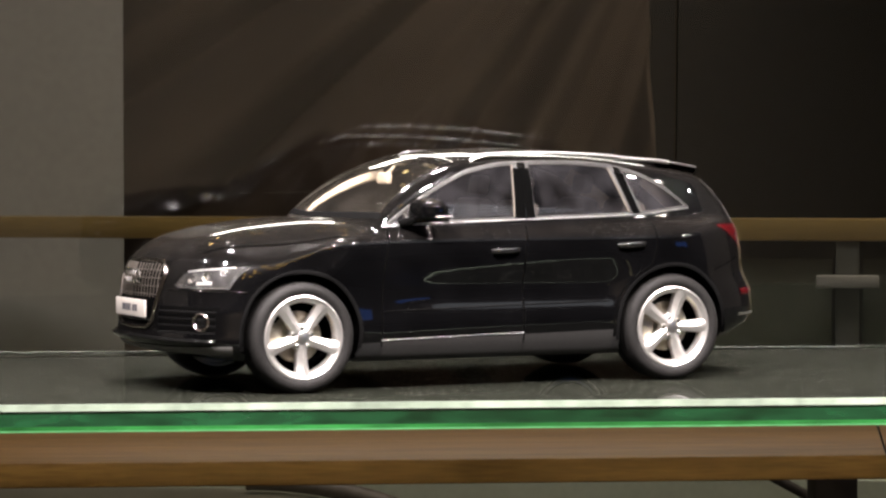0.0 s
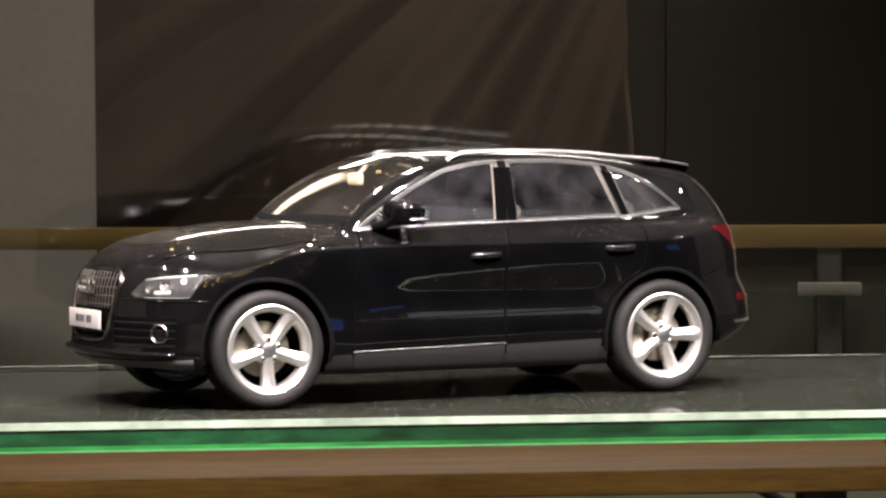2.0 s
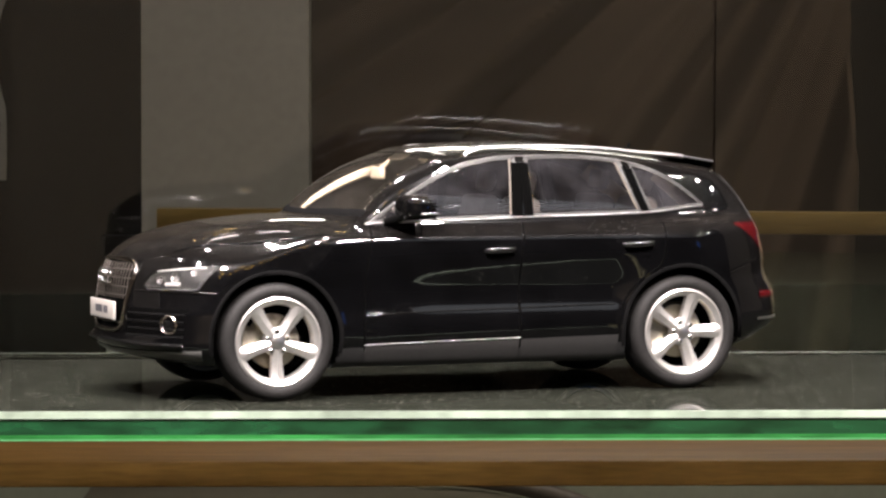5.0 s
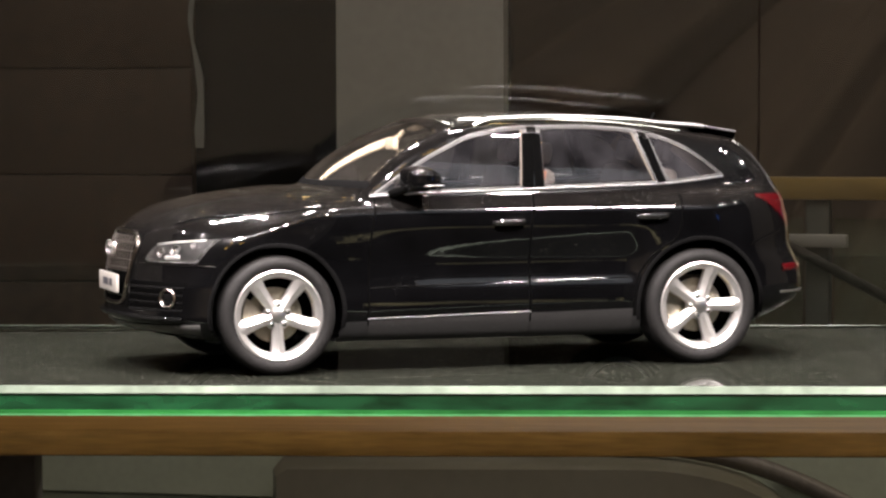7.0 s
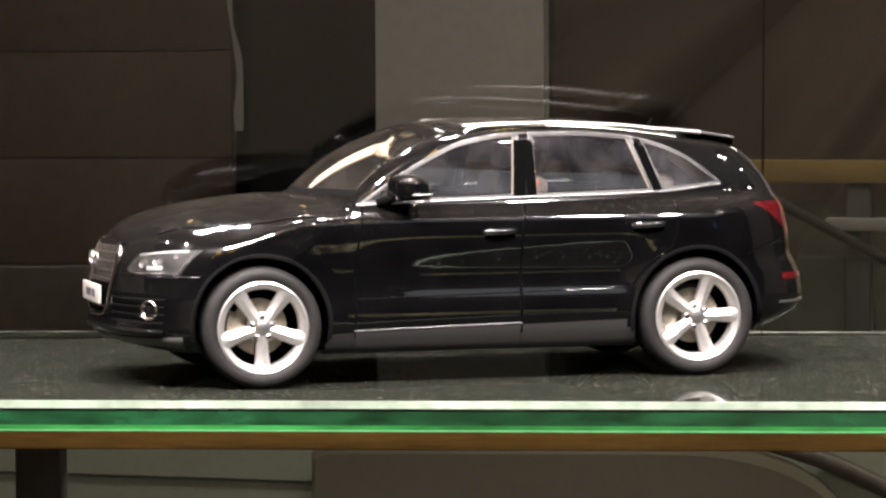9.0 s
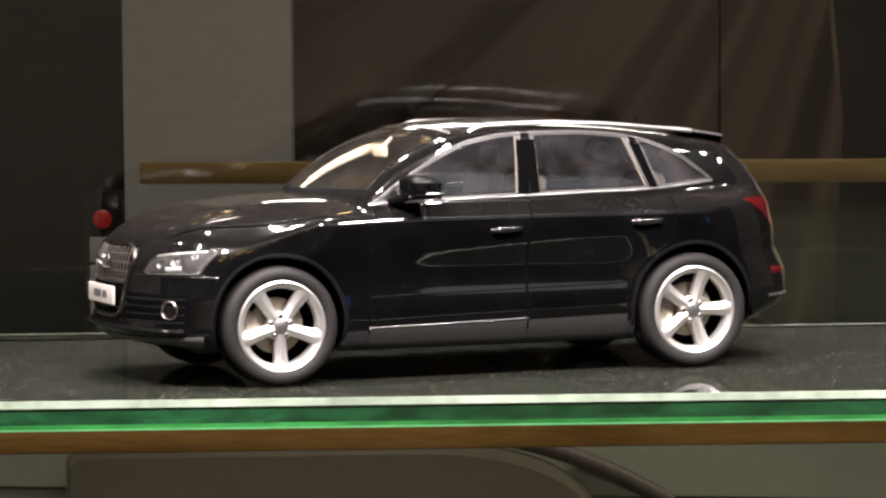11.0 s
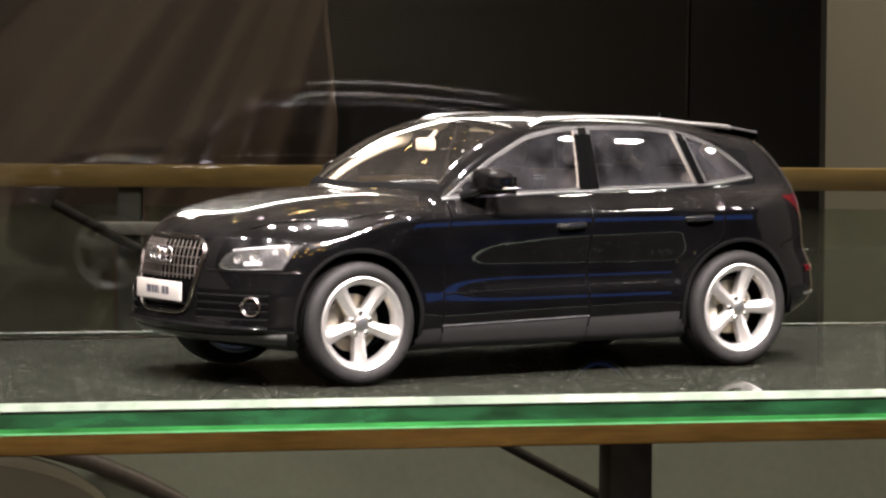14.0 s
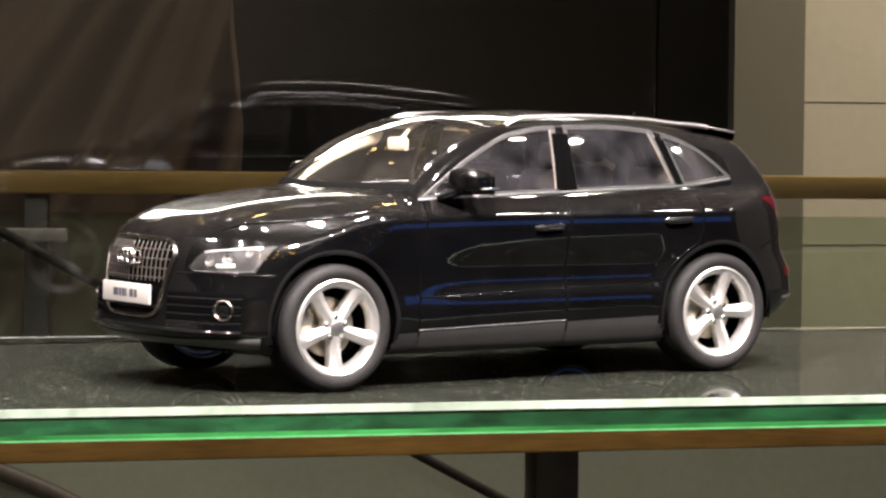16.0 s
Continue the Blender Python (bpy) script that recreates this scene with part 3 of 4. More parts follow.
top_hood = spline([-130, -124.5, -118, -105, -84, -60, -50, 130], [44, 49, 53.0, 57.6, 61.6, 63.4, 63.4, 64.5])
hood_drop = spline([-130, -98, -56, 0, 130], [9, 9.5, 3.4, 2.0, 2.0])
plan_w = spline([-130, -100, -78, -45, 0, 45, 78, 105, 130], [50.5, 51.0, 51.9, 51.0, 51.0, 51.4, 52.4, 51.0, 48.0])
side_in = spline([10, 14, 18, 22, 25.5, 31, 38, 46, 51, 55.5, 59, 63, 66, 70], [6, 3.6, 2.1, 1.35, 1.1, 1.34, 1.2, 0.3, 0.0, 0.3, 2.6, 5.4, 7.0, 9.0])
nose_x = spline([8, 14, 18, 20.5, 23, 30, 40, 48, 53, 60], [-117, -121, -126.5, -128.0, -126.8, -126.6, -126.0, -123.8, -119.2, -108])
nose_back = spline([0, 21, 32, 38, 43, 47, 52], [0, 2.4, 6.0, 9.0, 13.0, 19.0, 36])
tail_x = spline([8, 14, 18, 22, 27, 35, 42, 47, 53, 60, 66, 70, 79, 83, 90], [104, 114, 121.5, 127.5, 129.5, 128.0, 124.8, 124.4, 123.2, 120.2, 116.4, 113.2, 104.0, 99.0, 95])
tail_back = spline([0, 20, 31, 37, 43, 48, 52], [0, 1.5, 4.5, 8.0, 14.0, 23.0, 36])
under = spline([-130, -115, -100, -60, 60, 100, 130], [17, 13.5, 12.0, 10.5, 10.5, 14, 20])
roof_z = spline([-90, -60, -56, -42.5, -25.5, -12, 4, 25, 50, 75, 97, 108], [20, 58.6, 62.8, 75.0, 84.0, 88.0, 89.6, 90.0, 88.9, 86.0, 82.6, 80])
roof_w = spline([-60, -43, 0, 50, 89, 115], [44.3, 45.6, 46.2, 45.6, 43.2, 38])


# hollow of the doors between the shoulder and the low crease
hollow = spline([26, 28.5, 31.5, 34, 37, 41, 44.5, 47, 49.5, 52], [0, 0.1, 1.05, 1.65, 1.65, 1.2, 0.78, 0.42, 0.1, 0.0])


def ease(v, a, b):
    t = np.clip((v - a) / (b - a), 0, 1)
    return t * t * (3 - 2 * t)


def smax(a, b, k):
    h = np.clip(k - np.abs(a - b), 0, None) / k
    return np.maximum(a, b) + h * h * k / 4


def body_lower(x, y, z):
    a = np.abs(y)
    side = a - (plan_w(x) - side_in(z) - hollow(z) * ease(x, -52, -18) * ease(-x, -60, -50))
    for cx in (-AXLE, AXLE):
        # flared wheel arches
        r = np.hypot(x - cx, z - 21)
        side = side - 0.4 * np.clip(1 - np.abs(r - 24.0) / 7.5, 0, 1) ** 1.6 * np.clip((50 - z) / 8, 0, 1)
    rise = np.exp(-(((a - (20 + (x + 118) * 0.12)) / 6.0) ** 2)) * 0.15 * np.clip((x + 122) / 10, 0, 1)
    crown = np.where(a < 44, (a / 43) ** 4.5, 1.1 + (a - 44) * 0.11)
    top = z - (top_hood(x) - hood_drop(x) * crown + np.where(x < -50, rise, 0))
    lift = np.clip((z - 30) / 18, 0, 1)
    front = (nose_x(z) + nose_back(a) * (1 + 0.75 * lift)) - x
    rear = x - (tail_x(z) - tail_back(a))
    f = smax(side, top * 0.92, 3.0)
    f = smax(f, front * 0.9, 3.5)
    f = smax(f, rear * 0.9, 4.0)
    return smax(f, under(x) - z, 2.5)


def body_cabin(x, y, z):
    a = np.abs(y)
    side = (a - (roof_w(x) - 0.285 * (z - 62) - 0.0035 * np.clip(z - 62, 0, None) ** 2)) * 0.95
    bend = 5.2 * (a / 45) ** 2.0 * np.clip((10 - x) / 50, 0, 1)
    top = (z - (roof_z(x - bend) - 3.3 * (a / 36) ** 2.2)) * np.where(x < -14, 0.78, 1.0)
    rear = (x - (tail_x(z) - tail_back(a) * 0.95)) * 0.85
    f = smax(side, top, 3.2)
    f = smax(f, rear, 3.0)
    return smax(f, 56 - z, 2)


def body(x, y, z):
    a, b = body_lower(x, y, z), body_cabin(x, y, z)
    return -smax(-a, -b, 1.6)


def shoot(origin, way, reach=150.0):
    """Where rays from within the body leave it."""
    lo, hi = np.zeros(origin.shape[:-1]), np.full(origin.shape[:-1], reach)
    for _ in range(34):
        mid = (lo + hi) / 2
        p = origin + way * mid[..., None]
        out = body(p[..., 0], p[..., 1], p[..., 2]) > 0
        hi, lo = np.where(out, mid, hi), np.where(out, lo, mid)
    return origin + way * ((lo + hi) / 2)[..., None]


def side_at(x, z, out=0.0, s=-1):
    """The body's flank at x and z, pushed out by some millimetres; s is the side."""
    x, z = np.broadcast_arrays(np.asarray(x, float), np.asarray(z, float))
    o = np.stack([x, 0 * x, z], -1)
    w = np.zeros_like(o)
    w[..., 1] = s
    p = shoot(o, w, 70)
    p[..., 1] += s * out
    return p


def top_at(x, y, out=0.0, base=40.0):
    x, y = np.broadcast_arrays(np.asarray(x, float), np.asarray(y, float))
    o = np.stack([x, y, 0 * x + base], -1)
    w = np.zeros_like(o)
    w[..., 2] = 1
    p = shoot(o, w, 70)
    p[..., 2] += out
    return p


def front_at(y, z, out=0.0, s=-1):
    y, z = np.broadcast_arrays(np.asarray(y, float), np.asarray(z, float))
    o = np.stack([0 * y + s * 70, y, z], -1)
    w = np.zeros_like(o)
    w[..., 0] = s
    p = shoot(o, w, 90)
    p[..., 0] += s * out
    return p


def normals(p):
    e = 0.05
    g = np.stack([body(p[..., 0] + dx, p[..., 1] + dy, p[..., 2] + dz) - body(p[..., 0] - dx, p[..., 1] - dy, p[..., 2] - dz)
                  for dx, dy, dz in ((e, 0, 0), (0, e, 0), (0, 0, e))], -1)
    return g / np.linalg.norm(g, axis=-1, keepdims=True)


# outline of the side glass: lower edge and upper edge over x
belt = spline([-50, -43, 10, 66, 90], [60.6, 61.3, 62.9, 64.3, 66.6])
glass_top = spline([-43, -30, -15, -3.5, 15, 35, 56, 66, 76, 84, 90], [61.5, 70.0, 78.0, 82.6, 85.0, 85.2, 83.6, 81.3, 77.2, 71.8, 66.8])


def pane_edges(kind):
    """Front and rear edge of a side pane as functions of the height fraction."""
    if kind == "front":
        return (lambda v: -41.0 + 0 * v), (lambda v: 12.6 + 2.4 * v)
    if kind == "rear":
        return (lambda v: 20.4 + 0.6 * v), (lambda v: 63.5 - 7.0 * v)
    return (lambda v: 68.0 - 6.0 * v), (lambda v: 88.6 + 0 * v)


def pane_grid(kind, inset, nu=40, nv=16):
    v, u = np.meshgrid(np.linspace(0, 1, nv), np.linspace(0, 1, nu))
    lo, hi = pane_edges(kind)
    x = (lo(v) + inset) * (1 - u) + (hi(v) - inset) * u
    zb, zt = belt(x) + 0.9 + inset, glass_top(x) - 0.9 - inset
    zt = np.maximum(zt, zb + 0.05)
    return x, zb + (zt - zb) * v


def in_pane(x, z, grow):
    hit = np.zeros(x.shape, bool)
    for kind in ("front", "rear", "quarter"):
        lo, hi = pane_edges(kind)
        v = np.clip((z - belt(x)) / np.maximum(glass_top(x) - belt(x), 0.1), 0, 1)
        hit |= (x > lo(v) - grow) & (x < hi(v) + grow) & (z > belt(x) + 0.9 - grow) & (z < glass_top(x) - 0.9 + grow)
    return hit


def build_shell():
    """All the outer skin on one net of rays from a spine."""
    mid = np.linspace(-84, 92, 212)
    cap = np.linspace(0, np.pi / 2, 62)[1:]
    nth = 232
    th = np.linspace(0, 2 * np.pi, nth, endpoint=False)
    ring = np.stack([0 * th, np.cos(th), np.sin(th)], -1)
    rows_o, rows_w = [], []
    for f in cap[::-1]:
        rows_o.append(np.tile([mid[0], 0, 42.0], (nth, 1)))
        rows_w.append(ring * np.cos(f) + np.array([-1, 0, 0]) * np.sin(f))
    for x in mid:
        rows_o.append(np.tile([x, 0, 42.0], (nth, 1)))
        rows_w.append(ring)
    for f in cap:
        rows_o.append(np.tile([mid[-1], 0, 42.0], (nth, 1)))
        rows_w.append(ring * np.cos(f) + np.array([1, 0, 0]) * np.sin(f))
    return shoot(np.array(rows_o), np.array(rows_w))


car = tagged(new("model_car"), "glossy black scale model of a sport utility car with silver wheels", "model car")
car.matrix_world = pose(0, 0, SHELF + 0.0003, 0, 0, 19.54)

skin = build_shell()
nu, nv = skin.shape[:2]
ia, ib = np.meshgrid(np.arange(nu - 1), np.arange(nv), indexing="ij")
jb = (ib + 1) % nv
quads = np.stack([ia * nv + ib, ia * nv + jb, (ia + 1) * nv + jb, (ia + 1) * nv + ib], -1).reshape(-1, 4)
flat = skin.reshape(-1, 3)
mids = flat[quads].mean(1)
nrm = normals(mids)
X, Y, Z = mids.T
A = np.abs(Y)
NX, NY, NZ = nrm.T
keep = np.ones(len(quads), bool)
keep &= ~(in_pane(X, Z, 0.4) & (A > 30) & (np.abs(NY) > 0.5))
keep &= ~((Z > 62) & (NX < -0.30) & (A < 43.6 - 0.36 * (Z - 62)) & (X > -60) & (NY * np.sign(Y) < 0.55) & (Z > 64.3) & (Z < 87.2))
keep &= ~((Z > 63) & (Z < 77.5) & (NX > 0.30) & (A < 34 - 0.3 * (Z - 63)))
for cx in (-AXLE, AXLE):
    keep &= ~((np.hypot(X - cx, Z - 21) < 23.6) & (A > 26) & (Z < 50))
flank = (A > 30) & (Z < 66)
region = np.zeros(len(quads), int)  # 0 side body
door_front = spline([12, 20, 40, 62], [-45.5, -45.5, -45.5, -42])
door_mid = spline([12, 48, 62], [13.8, 13.9, 16.0])
door_rear = spline([12, 20, 30, 38, 42, 45, 50, 64], [52.3, 52.3, 54.0, 58.6, 63.4, 68.2, 70.0, 71.0])
region[flank & (X > door_front(Z)) & (X <= door_mid(Z)) & (Z > 17)] = 1
region[flank & (X > door_mid(Z)) & (X < door_rear(Z)) & (Z > 17)] = 2
region[(X < -52) & (NZ > 0.35) & (A < 41) & (Z > 47)] = 3
region[(X < -101) & (Z < 42) & (region == 0)] = 4
region[(X > 104) & (Z < 42) & (region == 0)] = 5
region[(X > 99) & (Z >= 42) & (A < 38)] = 6
region[(Z > 80) & (NZ > 0.5)] = 7
region[(Z < 17.2) & (region == 0) & (np.abs(X) < 60)] = 8
PARTS = ["body", "front_door", "rear_door", "bonnet", "front_bumper", "rear_bumper", "tailgate", "roof", "sill"]
for k, name in enumerate(PARTS):
    for s in ((-1, 1) if k in (1, 2) else (0,)):
        pick = keep & (region == k) & ((np.sign(Y) == s) if s else True)
        used, inv = np.unique(quads[pick], return_inverse=True)
        me = bpy.data.meshes.new(name)
        me.from_pydata((flat[used] * MM).tolist(), [], inv.reshape(-1, 4).tolist())
        link(name, me, PAINT if k != 8 else BLACK, car)


def strip(name, line, width, height, mat, label="", parent=car):
    """A bar that follows a line on the body."""
    line = np.array(line)
    n = normals(line)
    d = np.gradient(line, axis=0)
    d /= np.linalg.norm(d, axis=1, keepdims=True) + 1e-9
    return link(name, ribbon(line * MM, np.cross(d, n), (width * MM, height * MM), n), mat, parent, label)


for s in (-1, 1):
    for kind in ("front", "rear", "quarter"):
        x, z = pane_grid(kind, -0.3)
        ob = link("side_window", grid_mesh("pane", side_at(x, z, -0.5, s) * MM), SMOKE, car, "smoked side window")
        pane_of(ob, 0.5 * MM)
        # dull frame round the pane
        n = 28
        q = np.concatenate([np.stack([np.linspace(0, 1, n), 0 * np.arange(n)], -1), np.stack([1 + 0 * np.arange(n), np.linspace(0, 1, n)], -1)[1:],
                            np.stack([np.linspace(1, 0, n), 1 + 0 * np.arange(n)], -1)[1:], np.stack([0 * np.arange(n), np.linspace(1, 0, n)], -1)[1:-1]])
        fl, fh = pane_edges(kind)
        rims = []
        for inset in (0.25, -1.3):
            fx = (fl(q[:, 1]) + inset) * (1 - q[:, 0]) + (fh(q[:, 1]) - inset) * q[:, 0]
            fb, ft = belt(fx) + 0.9 + inset, glass_top(fx) - 0.9 - inset
            rims.append((fx, fb + (np.maximum(ft, fb + 0.05) - fb) * q[:, 1]))
        ring = np.stack([side_at(rims[0][0], rims[0][1], -0.55, s), side_at(rims[0][0], rims[0][1], 0.06, s), side_at(rims[1][0], rims[1][1], 0.12, s), side_at(rims[1][0], rims[1][1], -0.3, s)], 1)
        link("window_frame", grid_mesh("frame", ring * MM, closed_u=True), FRAME, car, "dull grey window frame")
        lo, hi = pane_edges(kind)
        v = np.linspace(0.02, 0.885, 24)
        if kind != "quarter":
            xe = hi(v)
            ze = belt(xe) + (glass_top(xe) - belt(xe)) * v
            strip("pillar_trim", side_at(xe + 1.6, np.minimum(ze, glass_top(xe + 1.6)), 0.05, s), 4.4 if kind == "front" else 2.0, 0.5, SEAM)
        if kind != "front":
            xe = lo(v)
            ze = belt(xe) + (glass_top(xe) - belt(xe)) * v
            strip("pillar_trim", side_at(xe - 1.6, ze, 0.05, s), 3.6 if kind == "rear" else 2.0, 0.5, SEAM)
    # bright surround of the whole side glass
    xs = np.linspace(-44, 89.5, 90)
    strip("belt_trim", side_at(xs, belt(xs), 0.12, s), 0.7, 0.5, BELT, "bright belt trim")
    strip("upper_trim", side_at(xs, np.maximum(glass_top(xs), belt(xs)), 0.08, s), 0.5, 0.35, TRIM, "dull window trim")
    # inner reveals
    for kind in ("front", "rear"):
        lo, hi = pane_edges(kind)
        v = np.linspace(0.02, 0.97, 20)
        xe = hi(v) - 0.8
        strip("window_reveal", side_at(xe, belt(xe) + 0.6 + (glass_top(xe) - belt(xe) - 1.2) * v, -0.2, s), 0.9, 0.5, TAN)
    # roof rail
    t = np.linspace(0, 1, 60)
    rx = -3 + t * 88
    base = top_at(rx, s * (36.2 - 2.0 * t), 0, 60)
    lift = 2.0 * np.minimum(1, t * 14) ** 0.6
    base[:, 2] += lift
    base[:, 2] += (84.5 - base[-1, 2]) * ease(t, 0.75, 1.0)
    n = np.tile([0, 0, 1.0], (60, 1))
    across = np.tile([0, 1.0, 0], (60, 1))
    link("roof_rail", ribbon(base * MM, across, (2.2 * MM, 1.7 * MM), n), SATIN, car, "satin silver roof rail")
    # seams
    zz = np.linspace(17.5, 61, 40)
    for fn in (door_front, door_mid, door_rear):
        strip("door_seam", side_at(fn(zz), zz, 0.02, s), 0.45, 0.12, SEAM)
    # folded edges of the doors and the crease low on them
    for fn, off in ((door_front, 0.4), (door_mid, -0.4), (door_mid, 0.45), (door_rear, -0.4)):
        link("seam_edge", tube(side_at(fn(zz) + off, zz, -0.08, s) * MM, 0.22 * MM), PAINT, car)
    for x0, x1 in ((-44.6, 13.2), (14.6, 51.0)):
        cx = np.linspace(x0, x1, 40)
        link("door_crease", tube(side_at(cx, 30.2 + 0.02 * cx, -0.14, s) * MM, 0.34 * MM), PAINT, car)
    xx = np.linspace(-45.5, 14, 40)
    strip("sill_trim", side_at(xx, 19.6 + 0.022 * xx, 0.1, s), 0.4, 0.35, BELT, "bright sill strip")
    for x0, x1 in ((-45.2, 13.5), (14.2, 52.0)):
        xx, zz = np.meshgrid(np.linspace(x0, x1, 40), np.linspace(0, 1, 10), indexing="ij")
        zz = 11.6 + (19.1 + 0.022 * xx - 11.6) * zz
        link("side_skirt", grid_mesh("skirt", side_at(xx, zz, 0.35, s) * MM), SKIRT, car, "dark grey plastic side skirt")
    xx = np.linspace(97.5, 112, 20)
    strip("bumper_seam", side_at(xx, 42.5 + 0.32 * (xx - 97.5), 0.02, s), 0.45, 0.12, SEAM)
    strip("bumper_crease", side_at(xx, 41.9 + 0.32 * (xx - 97.5), 0.05, s), 0.4, 0.3, PAINT)
    # wheel arch lips
    for cx in (-AXLE, AXLE):
        a = np.linspace(radians(-12), radians(192), 60)
        strip("arch_lip", side_at(cx + 23.9 * np.cos(a), np.maximum(21 + 23.9 * np.sin(a), 15.5), 0.0, s), 1.6, 0.4, COWL)
        a = np.linspace(radians(-8), radians(188), 30)
        well = np.stack([np.stack([cx + 23.8 * np.cos(a), 0 * a + s * q, 21 + 23.8 * np.sin(a)], -1) for q in (50.0, 26.0)] + [np.stack([cx + 4 * np.cos(a), 0 * a + s * 26.0, 21 + 4 * np.sin(a)], -1)], 0)
        link("wheel_well", grid_mesh("well", well * MM), SEAM, car)
    # door handles
    for hx, hz in ((5.6, 51.5), (59.4, 53.0)):
        t = np.linspace(-1, 1, 22)
        p = side_at(hx + 6.2 * t, hz + 0.25 * t, 0, s)
        p[:, 1] += s * (1.7 * (1 - t ** 6) - 0.3)
        turn = np.linspace(0, 2 * np.pi, 12, endpoint=False)
        slim = 1 - 0.35 * np.abs(t) ** 4
        grip = p[:, None] + np.stack([0 * turn, 0.75 * np.cos(turn), 1.15 * np.sin(turn)], -1)[None] * slim[:, None, None]
        link("door_handle", grid_mesh("grip", grip * MM, closed_v=True), HANDLE, car, "glossy black door handle")
        q = side_at(hx + 5.4 * t, hz - 0.9 + 0.25 * t, 0.03, s)
        strip("handle_recess", q, 2.6, 0.1, SEAM)

# windscreen and rear window
yy, uu = np.meshgrid(np.linspace(-1, 1, 40), np.linspace(0, 1, 30), indexing="ij")
half = 43.6 - 7.8 * uu
bx = -55.4 + 10.0 * (yy * half / 42) ** 2
ex = -13.0 + 1.8 * (yy * half / 36) ** 2
ws = top_at(bx + (ex - bx) * uu, yy * half, -0.5, 50)
pane_of(link("windscreen", grid_mesh("windscreen", ws * MM), SCREEN, car, "clear windscreen"), 0.5 * MM)
yy, uu = np.meshgrid(np.linspace(-1, 1, 30), np.linspace(0, 1, 20), indexing="ij")
rw = front_at(yy * (35 - 4.5 * uu), 62.5 + 16 * uu, -0.4, 1)
pane_of(link("rear_window", grid_mesh("rear_window", rw * MM), SMOKE, car, "smoked rear window"), 0.5 * MM)

# painted border that carries the windscreen
inner = ws.copy()
inner[:, :, 1] *= 0.99
for k, (line, wd, mt) in enumerate(((ws[:, 1], 3.6, COWL), (ws[:, -1], 4.4, PAINT), (inner[0], 1.8, PAINT), (inner[-1], 1.8, PAINT))):
    off = line + np.array([0, 0, 0.5 if k else 0.35])
    strip("windscreen_border" if k else "cowl", off, wd, 0.4 if k else 0.5, mt)
# cut between bonnet and wings
for s in (-1, 1):
    q = np.linspace(0, 1, 40)
    link("bonnet_edge", tube((top_at(-110 + 50 * q, s * (31.3 + 16.0 * q ** 0.75), -0.02)) * MM, 0.28 * MM), PAINT, car)
    strip("bonnet_seam", top_at(-110 + 50 * q, s * (31.8 + 16.0 * q ** 0.75), 0.02), 0.45, 0.12, SEAM)
for s in (-1, 1):
    v = np.linspace(0, 1, 20)
    strip("rear_window_border", front_at(s * (35.0 - 4.5 * v), 62.5 + 16 * v, 0.05, 1), 3.0, 0.5, PAINT)
    # dull grey line along the edge of the rear pillar
    strip("pillar_edge_strip", front_at(s * (37.5 - 5.0 * v), 61.5 + 16 * v, 0.15, 1), 1.0, 0.4, FRAME)


